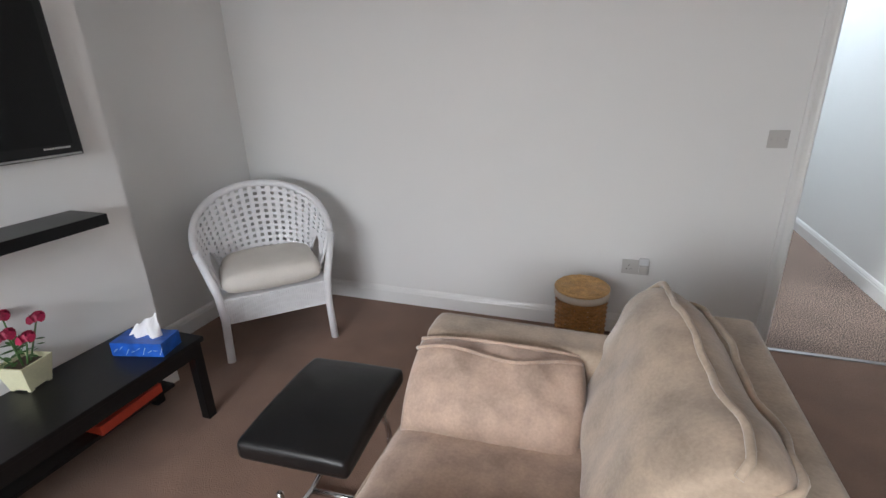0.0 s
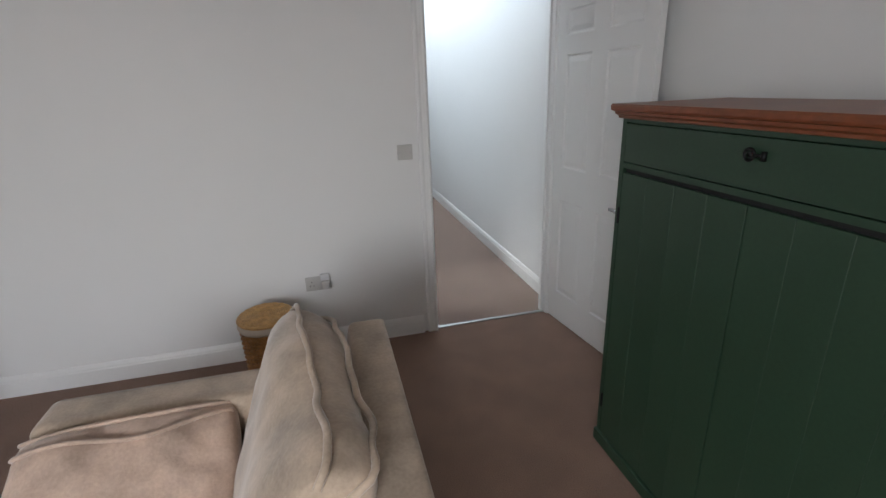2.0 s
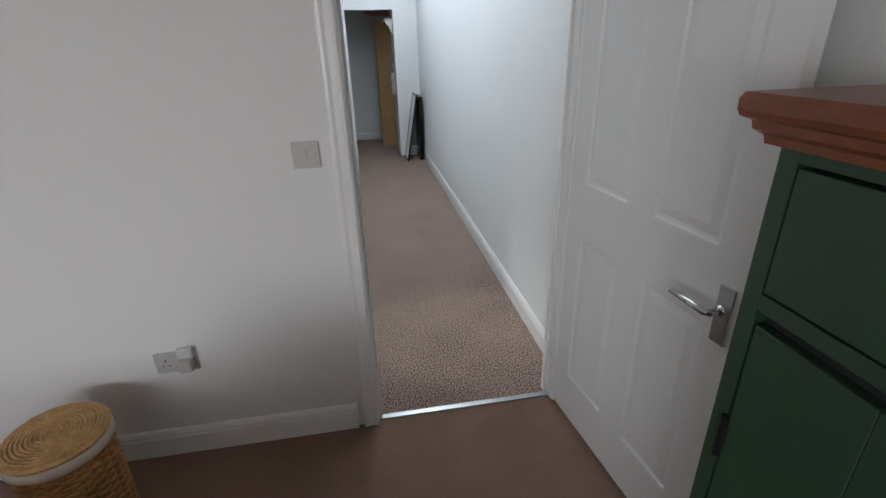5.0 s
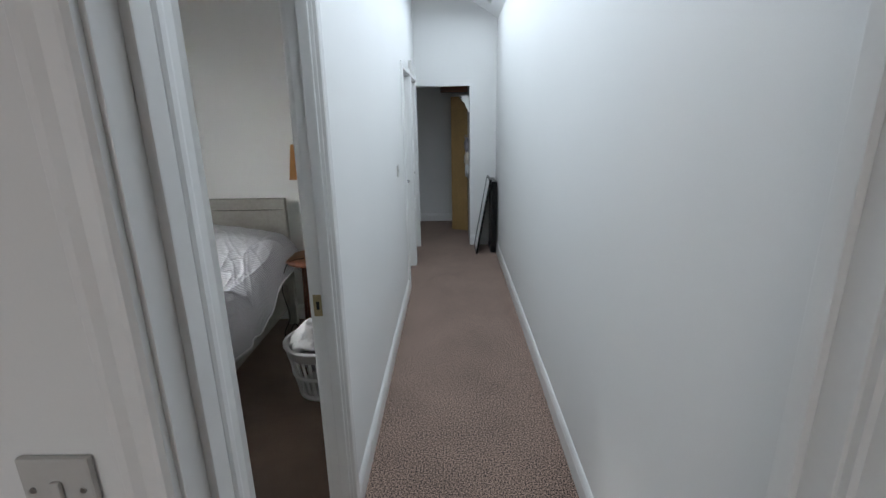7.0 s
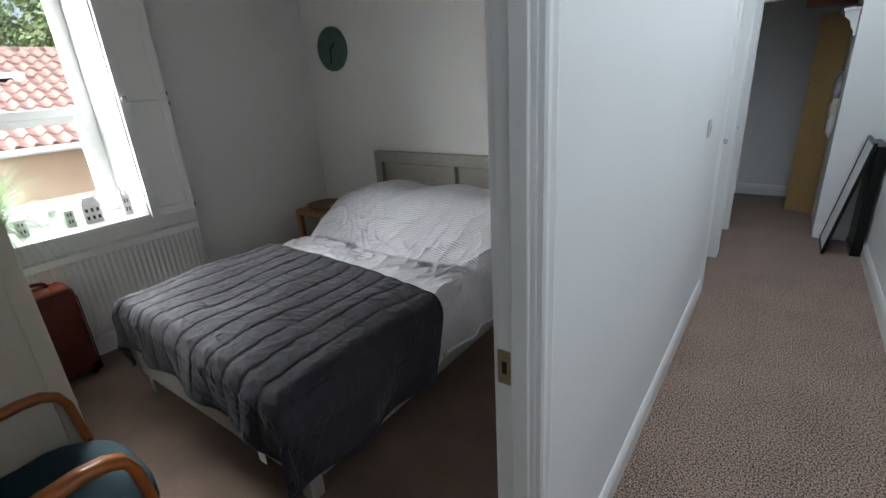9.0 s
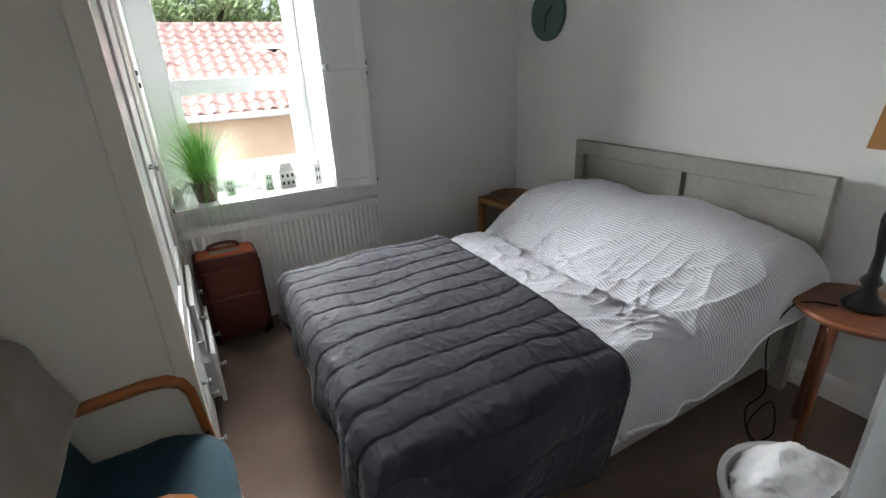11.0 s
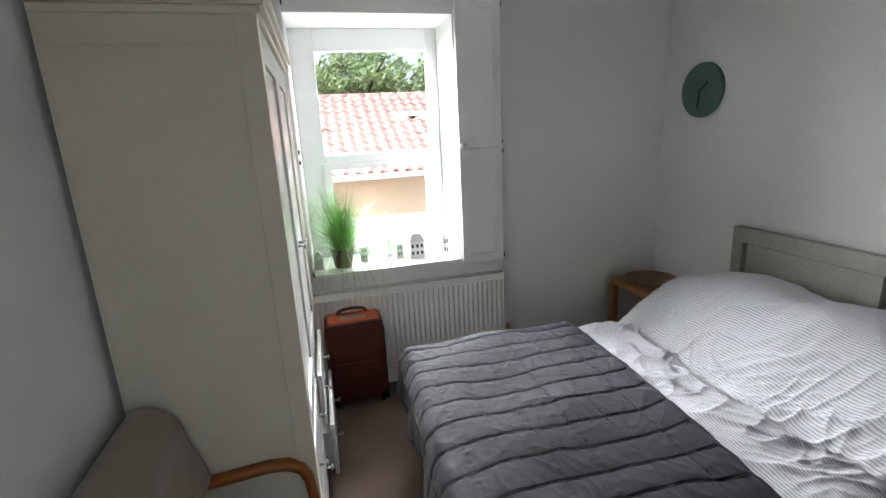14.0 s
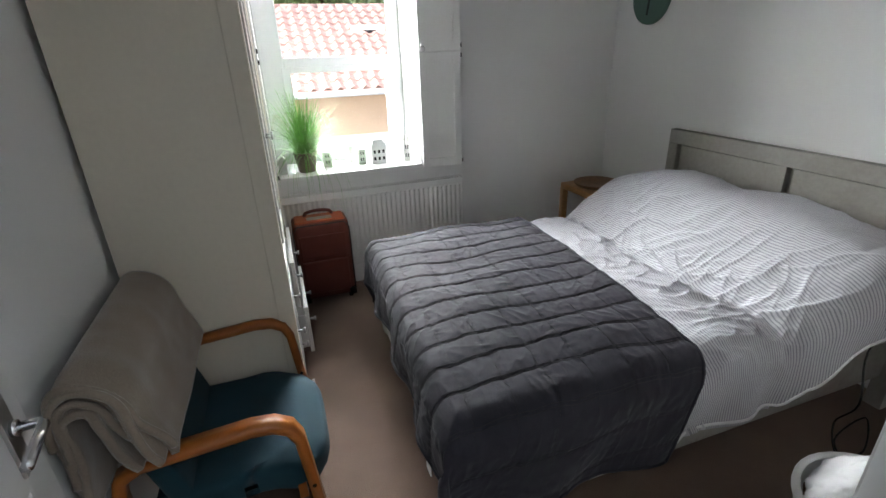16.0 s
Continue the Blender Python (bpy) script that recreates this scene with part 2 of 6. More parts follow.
def pillow(sx, sy, sz, nx=24, ny=18, power=0.5, wrinkle=0.006, seed=0.0, soft=0.35, corner=4.0):
    """A plump cushion lying in x and y, with its thickness in z and soft corners."""
    bm = bmesh.new()
    top, bot = [], []
    for j in range(ny + 1):
        rt, rb = [], []
        for i in range(nx + 1):
            u, v = 2 * i / nx - 1, 2 * j / ny - 1
            k = (1 - abs(u) ** corner) * (1 - abs(v) ** corner)
            h = max(0.0, k) ** power
            x = u * sx / 2 * (1 - 0.05 * v * v)
            y = v * sy / 2 * (1 - 0.05 * u * u)
            w = wrinkle * (noise.noise((x * 9 + seed, y * 9, seed)) + 0.6 * noise.noise((x * 22, y * 22 + seed, 3)))
            rim = i in (0, nx) or j in (0, ny)
            a = bm.verts.new((x, y, sz / 2 * h * (1 - soft * (u * u + v * v) / 2) + (0 if rim else w)))
            rt.append(a)
            rb.append(a if rim else bm.verts.new((x, y, -sz / 2 * h * (1 - soft * (u * u + v * v) / 2) + w)))
        top.append(rt)
        bot.append(rb)
    for j in range(ny):
        for i in range(nx):
            bm.faces.new((top[j][i], top[j][i + 1], top[j + 1][i + 1], top[j + 1][i]))
            f = (bot[j][i], bot[j + 1][i], bot[j + 1][i + 1], bot[j][i + 1])
            if len(set(f)) > 2:
                bm.faces.new(tuple(dict.fromkeys(f)))
    return bm


def sweep_profile(path, prof):
    """Sweep a profile [(out, up)] along a level path of (x, y); out is to the left of the way."""
    bm = bmesh.new()
    P = [Vector((x, y)) for x, y in path]
    cols = []
    for i, p in enumerate(P):
        d1 = (P[i] - P[i - 1]).normalized() if i else (P[1] - P[0]).normalized()
        d2 = (P[i + 1] - P[i]).normalized() if i < len(P) - 1 else d1
        n1, n2 = Vector((-d1.y, d1.x)), Vector((-d2.y, d2.x))
        n = (n1 + n2)
        n = n / max(0.2, n.dot(n1))
        cols.append([bm.verts.new((p.x + n.x * o, p.y + n.y * o, z)) for o, z in prof])
    for A, B in zip(cols, cols[1:]):
        for k in range(len(prof) - 1):
            bm.faces.new((A[k], B[k], B[k + 1], A[k + 1]))
    bm.faces.new(cols[0])
    bm.faces.new(cols[-1][::-1])
    return bm


SKIRT = [(0.0, 0.0), (0.016, 0.0), (0.016, 0.085), (0.013, 0.093), (0.013, 0.100), (0.008, 0.112), (0.004, 0.118), (0.0, 0.120)]


def skirting(path, parent=None):
    ob = mesh_ob("baseboard", sweep_profile(path, SKIRT), GLOSS)
    return tagged(ob, "white gloss moulded skirting board along the wall foot", "skirting", kind="structure")


def upright(name, x0, x1, y0, y1, z0, z1, material=None):
    return mesh_ob(name, boxes((x0, x1, y0, y1, z0, z1)), material or WALL)


# ---------------------------------------------------------------- the shell
H = 2.45
DOOR_W, DOOR_H, DOOR_T = 0.755, 1.98, 0.072


def wall(name, label, *bs):
    return tagged(mesh_ob(name, boxes(*bs), WALL), label, "wall", kind="structure")


wall("wall_living_north", "plain white painted plaster wall with a doorway",
     (-3.34, -0.085, 0.0, 0.12, 0, H), (-0.085, -0.03, 0.0, DOOR_T, 0, H), (-0.03, 0.785, 0.0, DOOR_T, DOOR_H + 0.03, H), (0.785, 1.05, 0.0, DOOR_T, 0, H))
wall("wall_living_west", "white painted plaster wall in the recess", (-3.46, -3.34, -4.7, 0.12, 0, H))
wall("wall_chimney_breast", "white painted chimney breast", (-3.34, -3.0, -3.1, -1.19, 0, H))
wall("wall_living_east", "white painted plaster wall behind the cabinet", (0.95, 1.05, -4.7, 0.0, 0, H))
wall("wall_living_south", "white painted wall with a window opening",
     (-3.34, -2.8, -4.8, -4.7, 0, H), (-1.0, 0.95, -4.8, -4.7, 0, H), (-2.8, -1.0, -4.8, -4.7, 0, 0.9), (-2.8, -1.0, -4.8, -4.7, 2.3, H))
wall("wall_hall_east", "white painted hall wall", (0.862, 1.0, DOOR_T, 5.35, 0, 2.62))
wall("wall_hall_west", "white painted partition between hall and bedroom, with a doorway",
     (-0.160, -0.0855, 0.12, 0.260, 0, 3.3), (-0.160, -0.085, 0.260, 1.075, DOOR_H + 0.03, 3.3), (-0.160, -0.085, 1.075, 3.70, 0, 3.3),
     (-0.160, -0.085, 3.70, 4.42, 2.0, 3.3), (-0.160, -0.085, 4.42, 4.52, 0, 3.3), (-0.160, -0.085, 4.52, 5.2, 2.0, 3.3), (-0.160, -0.085, 5.2, 5.25, 0, 3.3))
wall("wall_hall_end", "white painted end wall with a square opening",
     (-0.17, -0.10, 5.25, 5.35, 0, 3.3), (0.55, 0.862, 5.25, 5.35, 0, 3.3), (-0.10, 0.55, 5.25, 5.35, 1.90, 3.3))
wall("wall_store", "grey painted walls of the small space beyond the hall",
     (-0.8, 1.0, 6.66, 6.76, 0, 2.4), (-0.9, -0.8, 5.25, 6.76, 0, 2.4), (1.0, 1.1, 5.25, 6.76, 0, 2.4), (-0.8, -0.17, 5.25, 5.35, 0, 2.4))
wall("wall_bedroom_north", "white painted wall behind the bed", (-3.06, -0.16, 3.05, 3.15, 0, H))
wall("wall_bedroom_south", "white painted wall behind the open door", (-3.06, -0.16, 0.12, 0.125, 0, H))
wall("wall_bedroom_west", "white painted outer wall with a deep window opening",
     (-3.54, -3.06, 0.12, 0.64, 0, H), (-3.54, -3.06, 1.57, 3.15, 0, H), (-3.54, -3.06, 0.64, 1.57, 0, 0.765), (-3.54, -3.06, 0.64, 1.57, 2.24, H))
wall("wall_hall_west_rooms", "plain closing walls of the side rooms", (-1.2, -1.1, 3.15, 5.25, 0, H), (-1.1, -0.17, 5.25, 5.3, 0, H))

tagged(mesh_ob("ceiling", boxes((-3.46, 1.05, -4.8, 0.0, H, H + 0.1)), CEIL), "plain white living room ceiling", "ceiling", kind="structure")
tagged(mesh_ob("ceiling_bedroom", boxes((-3.54, -0.16, 0.12, 3.15, H, H + 0.1)), CEIL), "plain white bedroom ceiling", "ceiling", kind="structure")
tagged(mesh_ob("ceiling_store", boxes((-0.9, 1.1, 5.35, 6.76, 2.4, 2.5), (-1.2, -0.16, 3.15, 5.35, H, H + 0.1)), CEIL), "plain ceiling of the small end space", "ceiling", kind="structure")


def sloped_ceiling():
    """Lean-to ceiling over the hall, with a roof light opening."""
    bm = bmesh.new()
    def z(x):
        return 2.55 + (0.95 - x) * 0.62
    xs, ys = [-0.17, 0.12, 0.76, 1.0], [DOOR_T, 0.38, 4.85, 5.35]
    for i in range(3):
        for j in range(3):
            if i == 1 and j == 1:
                continue
            v = []
            for dz in (0, 0.12):
                v += [bm.verts.new((x, y, z(x) + dz)) for x, y in ((xs[i], ys[j]), (xs[i + 1], ys[j]), (xs[i + 1], ys[j + 1]), (xs[i], ys[j + 1]))]
            for f in ((0, 1, 2, 3), (7, 6, 5, 4), (0, 4, 5, 1), (1, 5, 6, 2), (2, 6, 7, 3), (3, 7, 4, 0)):
                bm.faces.new([v[k] for k in f])
    return tagged(mesh_ob("ceiling_hall", bm, CEIL), "white sloping hall ceiling with a roof light", "ceiling", kind="structure")


sloped_ceiling()
wall("wall_hall_gable", "white painted wall over the living room door", (-0.17, 1.0, 0.0, 0.12, H + 0.1, 3.4))


# added out of view: keeps sun and sky from entering by the roof light
tagged(mesh_ob("roof", boxes((-3.6, 1.2, -4.9, 6.9, 3.46, 3.52)), GROUND), "unseen flat dark slab added over the rooms to block sun and sky", "roof", kind="structure")


def floor(name, label, material, x0, x1, y0, y1):
    return tagged(mesh_ob(name, boxes((x0, x1, y0, y1, -0.12, 0.0)), material), label, "carpet", kind="structure")


floor("floor_living", "brown fitted carpet, slightly worn", CARPET_L, -3.46, 1.05, -4.8, 0.012)
floor("floor_hall", "grey-brown speckled loop-pile hall carpet", CARPET_H, -0.12, 1.0, 0.038, 5.3)
floor("floor_store", "grey-brown speckled carpet continuing from the hall", CARPET_H, -1.2, 1.1, 5.3, 6.76)
floor("floor_bedroom", "beige-brown fitted bedroom carpet", CARPET_B, -3.46, -0.15, 0.038, 3.12)
floor("floor_side_rooms", "plain carpet of the side rooms", CARPET_B, -1.2, -0.12, 3.12, 5.3)
tagged(mesh_ob("trim", boxes((-0.03, 0.785, 0.012, 0.038, -0.03, 0.006), bev=0.003), STEEL), "thin aluminium carpet strip on the threshold", "threshold", kind="structure")
tagged(mesh_ob("trim_bedroom", boxes((-0.15, -0.12, 0.260, 1.075, -0.03, 0.006), bev=0.003), STEEL), "thin metal carpet strip in the bedroom doorway", "threshold", kind="structure")

skirting([(-0.09, 0.0), (-3.34, 0.0), (-3.34, -1.174)])
skirting([(-3.34, -1.19), (-3.0, -1.19), (-3.0, -3.1)])
skirting([(0.862, 0.09), (0.862, 5.25)])
skirting([(-0.085, 1.112), (-0.085, 3.62)][::-1])
skirting([(0.846, 5.25), (0.55, 5.25)])
skirting([(1.0, 6.66), (-0.8, 6.66)])
skirting([(-0.16, 3.05), (-3.06, 3.05), (-3.06, 0.125), (-1.0, 0.125)])


# ---------------------------------------------------------------- door frames and doors
ARCH = [(0.006, 0.0), (0.006, 0.015), (0.012, 0.019), (0.022, 0.014), (0.040, 0.013), (0.052, 0.017), (0.062, 0.016), (0.066, 0.012), (0.066, 0.0)]


def architrave(m, w, h, parent):
    """Moulded casing round an opening of width w and height h; in m's frame x runs along the wall and y points out of it."""
    bm = bmesh.new()
    cols = []
    for s, side in ((0, "l"), (1, "l"), (1, "r"), (0, "r")):
        col = []
        for o, d in ARCH:
            x = -o if side == "l" else w + o
            z = 0.0 if s == 0 else h + o
            col.append(bm.verts.new((x, d, z)))
        cols.append(col)
    for A, B in zip(cols, cols[1:]):
        for k in range(len(ARCH) - 1):
            bm.faces.new((A[k], A[k + 1], B[k + 1], B[k]))
    bmesh.ops.transform(bm, matrix=m, verts=bm.verts)
    return part("architrave", bm, GLOSS, parent)


def lining(m, w, h, depth, stop, parent):
    """Jambs and head inside the opening, with a stop bead; y runs into the wall (negative)."""
    t = 0.03
    for x0, x1 in ((-t, 0.0), (w, w + t)):
        bm = boxes((x0, x1, -depth, 0.004, 0, h + t), bev=0.002)
        bmesh.ops.transform(bm, matrix=m, verts=bm.verts)
        part("jamb", bm, GLOSS, parent)
    bm = boxes((0.0, w, -depth, 0.004, h, h + t), bev=0.002)
    bmesh.ops.transform(bm, matrix=m, verts=bm.verts)
    part("head", bm, GLOSS, parent)
    for b in ((0.0, 0.012, stop - 0.035, stop, 0.0, h), (w - 0.012, w, stop - 0.035, stop, 0.0, h), (0.012, w - 0.012, stop - 0.035, stop, h - 0.012, h)):
        bm = boxes(b, bev=0.003)
        bmesh.ops.transform(bm, matrix=m, verts=bm.verts)
        part("door_stop", bm, GLOSS, parent)


def panel_door(name, hinge, turn, w, h, label, flip=1.0, handle=True, hz=0.935, back=0.050, sides=(-1, 1)):
    """Six-panel door leaf. Local x runs from the hinge to the latch edge, y is the thickness."""
    door = thing(name, hinge, label, "door", turn, kind="structure")
    t = 0.035
    st, mid = 0.088, 0.108
    pw = (w - 2 * st - mid) / 2
    rails = [(0.0, 0.20), (0.82, 1.01), (1.645, 1.735), (h - 0.10, h)]
    for x0, x1 in ((0, st), (w - st, w)):
        part("stile", boxes((x0, x1, 0, t, 0.008, h)), DOORW, door)
    for z0, z1 in rails:
        part("rail", boxes((st, w - st, 0, t, max(z0, 0.008), z1)), DOORW, door)
    for (a, b), (c, d) in zip(rails, rails[1:]):
        part("muntin", boxes((st + pw, st + pw + mid, 0, t, b, c)), DOORW, door)
    for (a, b), (c, d) in zip(rails, rails[1:]):
        for x0 in (st, st + pw + mid):
            pb = bmesh.new()
            for side in (0, 1):
                rings = []
                for inset, dep in ((0.0, 0.0), (0.007, 0.0015), (0.011, 0.008), (0.020, 0.0095), (0.042, 0.004), (0.046, 0.003)):
                    y = dep if side == 0 else t - dep
                    rings.append([pb.verts.new((x, y, z)) for x, z in ((x0 + inset, b + inset), (x0 + pw - inset, b + inset), (x0 + pw - inset, c - inset), (x0 + inset, c - inset))])
                for A, B in zip(rings, rings[1:]):
                    for k in range(4):
                        pb.faces.new((A[k], A[(k + 1) % 4], B[(k + 1) % 4], B[k]))
                pb.faces.new(rings[-1])
            part("panel", pb, DOORW, door)
    if handle:
        for side in sides:
            y = -0.001 if side < 0 else t + 0.001
            plate = part("handle_plate", boxes((w - back - 0.021, w - back + 0.021, min(y, y + side * 0.007), max(y, y + side * 0.007), hz - 0.09, hz + 0.06), bev=0.002), STEEL, door, "brushed steel back plate")
            pts = [(w - back, y + side * 0.006, hz), (w - back, y + side * 0.045, hz), (w - back - 0.010, y + side * 0.052, hz), (w - back - 0.118, y + side * 0.052, hz + 0.003)]
            part("lever", tube(pts, 0.009, 10), CHROME, plate, "chrome lever handle", True)
            part("collar", tube([(w - back, y + side * 0.006, hz), (w - back, y + side * 0.016, hz)], 0.014, 16), CHROME, plate, "", True)
    for z in (0.22, 1.0, 1.75):
        part("hinge", tube([(0.0, t + 0.004 if flip > 0 else -0.004, z - 0.045), (0.0, t + 0.004 if flip > 0 else -0.004, z + 0.045)], 0.006, 8), STEEL, door, "steel butt hinge", True)
    return door


def rot_z(deg):
    return Matrix.Rotation(radians(deg), 4, "Z")


# living room doorway: opening 0 to 0.755 along x
fr = thing("door_frame_living", (0, 0, 0), "white gloss moulded door frame", "door frame", kind="structure")
architrave(Matrix.Translation((0, 0, 0)) @ Matrix.Diagonal((1, -1, 1, 1)), DOOR_W, DOOR_H, fr)
lining(Matrix.Translation((0, 0, 0)) @ Matrix.Diagonal((1, -1, 1, 1)), DOOR_W, DOOR_H, DOOR_T, -0.040, fr)
architrave(Matrix.Translation((0, DOOR_T, 0)), DOOR_W, DOOR_H, fr)
panel_door("door_living", (DOOR_W + 0.012, -0.012, 0.0), -83.5, 0.757, 1.972, "white six-panel door standing open", 1.0, True, 0.875, 0.036)

# bedroom doorway: opening 0.290 to 1.045 along y, in the hall's west wall
fr = thing("door_frame_bedroom", (0, 0, 0), "white gloss moulded door frame with a latch plate", "door frame", kind="structure")
mb = Matrix.Translation((-0.085, 1.045, 0)) @ rot_z(-90)
architrave(mb, DOOR_W, DOOR_H, fr)
lining(mb, DOOR_W, DOOR_H, 0.075, -0.006, fr)
architrave(Matrix.Translation((-0.160, 0.290, 0)) @ rot_z(90), DOOR_W, DOOR_H, fr)
part("strike_plate", boxes((-0.163, -0.134, 1.0425, 1.0445, 0.905, 0.985), bev=0.002), BRASS, fr, "worn metal latch plate")
part("latch_hole", boxes((-0.153, -0.142, 1.0415, 1.0422, 0.93, 0.96)), DARKH, fr, "dark latch recess")
panel_door("door_bedroom", (-0.182, 0.276, 0.0), 188.6, 0.745, 1.972, "white six-panel bedroom door standing open against the wall", -1.0, True, 0.935, 0.080, (-1,))

# two doors further along the hall
for k, y in enumerate((3.70, 4.52)):
    w = 0.70 if k == 0 else 0.66
    fr = thing("door_frame_hall", (0, 0, 0), "white gloss moulded hall door frame", "door frame", kind="structure")
    mh = Matrix.Translation((-0.085, y + w, 0)) @ rot_z(-90)
    architrave(mh, w, 1.95, fr)
    lining(mh, w, 1.95, 0.075, -0.03, fr)
    panel_door("door_hall", (-0.16, y + 0.005, 0.0), 90, w - 0.01, 1.94, "closed white six-panel door off the hall", 1.0)


# ---------------------------------------------------------------- electrical fittings
def light_switch(at, turn, label="white plastic light switch with a steel-screwed plate"):
    s = thing("light_switch", at, label, "light switch", turn)
    part("plate", boxes((-0.043, 0.043, -0.009, 0.0, -0.043, 0.043), bev=0.004), PLASTW, s)
    part("rocker", boxes((-0.006, 0.006, -0.014, -0.009, -0.013, 0.013), bev=0.002), PLASTW, s)
    for x in (-0.030, 0.030):
        part("screw", tube([(x, -0.0105, 0), (x, -0.009, 0)], 0.004, 10), STEEL, s, "small steel screw head")
    return s


light_switch((-0.147, 0.0, 1.155), 0)
light_switch((-0.085, 0.170, 1.185), 90, "white plastic light switch between two door frames")
light_switch((-0.085, 3.10, 1.176), 90, "white plastic light switch on the hall wall")


def socket(at):
    s = thing("double_socket", at, "white plastic double wall socket with plug adaptor", "wall socket")
    part("plate", boxes((-0.073, 0.073, -0.009, 0.0, -0.043, 0.043), bev=0.004), PLASTW, s)
    for dx in (-0.036,):
        for px, pz, w, h in ((0, 0.010, 0.004, 0.009), (-0.011, -0.012, 0.008, 0.004), (0.011, -0.012, 0.008, 0.004)):
            part("pin_hole", boxes((dx + px - w / 2, dx + px + w / 2, -0.0098, -0.0092, pz - h / 2, pz + h / 2)), DARKH, s)
        part("rocker", boxes((dx + 0.012, dx + 0.024, -0.012, -0.009, 0.018, 0.034), bev=0.001), PLASTW, s)
    return s


socket((-0.711, 0.0, 0.430))
ad = thing("plug_adaptor", (-0.672, -0.0095, 0.445), "translucent white plug-in adaptor in the socket", "adaptor")
part("body", boxes((-0.022, 0.024, -0.042, 0.0, -0.040, 0.006), bev=0.007), PLASTW, ad)
part("cover", boxes((-0.024, 0.028, -0.020, -0.001, 0.007, 0.046), bev=0.005), CLEARP, ad, "clear grey plastic cover")
th = thing("door_alarm", (-0.085, 4.47, 2.05), "small white plastic sensor box on the hall wall", "sensor", 90)
part("case", boxes((-0.03, 0.03, -0.03, 0.0, -0.05, 0.05), bev=0.006), PLASTW, th)


# ---------------------------------------------------------------- living room things
def green_cabinet():
    c = thing("green_cabinet", (0.438, -2.27, 0.0), "dark green painted cupboard with a stained pine top", "cabinet")
    D, W, T = 0.44, 1.10, 1.372
    part("carcass", boxes((0.018, D, 0, 0.02, 0.0, T), (0.018, D, W - 0.02, W, 0.0, T), (D - 0.01, D, 0.02, W - 0.02, 0.0, T), (0.018, D - 0.01, 0.02, W - 0.02, 0.05, 0.07), (0.018, D - 0.01, 0.02, W - 0.02, T - 0.02, T), bev=0.001), GREEN, c)
    part("plinth", boxes((-0.010, 0.012, -0.008, W + 0.008, 0.0, 0.055), bev=0.006), GREEN, c)
    part("face_frame", boxes((0.0, 0.018, 0, 0.022, 0.055, T), (0.0, 0.018, W - 0.022, W, 0.055, T), (0.0, 0.018, 0.022, W - 0.022, 1.203, 1.222), (0.0, 0.018, 0.022, W - 0.022, T - 0.012, T), bev=0.001), GREEN, c)
    d = part("drawer", boxes((-0.002, 0.016, 0.026, W - 0.026, 1.226, T - 0.016), bev=0.002), GREEN, c, "dark green drawer front")
    for y in (0.56,):
        bm = tube([(-0.012, y + 0.014 * math.cos(a), 1.314 + 0.014 * math.sin(a)) for a in [k * math.tau / 20 for k in range(20)]], 0.004, 8, True)
        add_tube(bm, [(-0.012, y - 0.013, 1.314), (-0.012, y - 0.044, 1.314)], 0.004, 8)
        add_box(bm, -0.016, -0.008, y - 0.046, y - 0.036, 1.303, 1.325)
        add_tube(bm, [(-0.012, y, 1.314), (0.0, y, 1.314)], 0.007, 8)
        part("key_handle", bm, IRON, d, "dark iron key-shaped handle", True)
    for k, (y0, y1) in enumerate(((0.026, 0.546), (0.550, W - 0.026))):
        n = 4
        st = (y1 - y0) / n
        dr = part("cupboard_door", boxes((0.010, 0.016, y0, y1, 0.062, 1.187)), GREEN, c, "dark green boarded cupboard door")
        for j in range(n):
            part("board", boxes((-0.001, 0.010, y0 + j * st + 0.0004, y0 + (j + 1) * st - 0.0004, 0.062, 1.187), bev=0.0008, seg=1), GREEN, dr)
        for z in (0.22, 1.03):
            y = y0 - 0.002 if k == 0 else y1 + 0.002
            part("hinge", tube([(-0.004, y, z - 0.03), (-0.004, y, z + 0.03)], 0.005, 8), IRON, dr, "black iron hinge")
    # near-black strip paints the shade between drawer rail and doors
    part("gap_shade_strip", boxes((0.013, 0.017, 0.024, W - 0.024, 1.185, 1.2025)), DARKH, c)
    bm = bmesh.new()
    rings = [[bm.verts.new(p) for p in ((-o, -o, z), (D + 0.005, -o, z), (D + 0.005, W + o * 0.45, z), (-o, W + o * 0.45, z))]
             for o, z in ((0.006, T), (0.014, T + 0.002), (0.016, T + 0.010), (0.026, T + 0.016), (0.028, T + 0.024), (0.038, T + 0.028), (0.041, T + 0.034), (0.041, T + 0.044), (0.037, T + 0.050))]
    for A, B in zip(rings, rings[1:]):
        for k in range(4):
            bm.faces.new((A[k], A[(k + 1) % 4], B[(k + 1) % 4], B[k]))
    bm.faces.new(rings[0][::-1])
    bm.faces.new(rings[-1])
    part("top", bm, PINE, c, "orange-brown stained pine top with moulded edge")


green_cabinet()


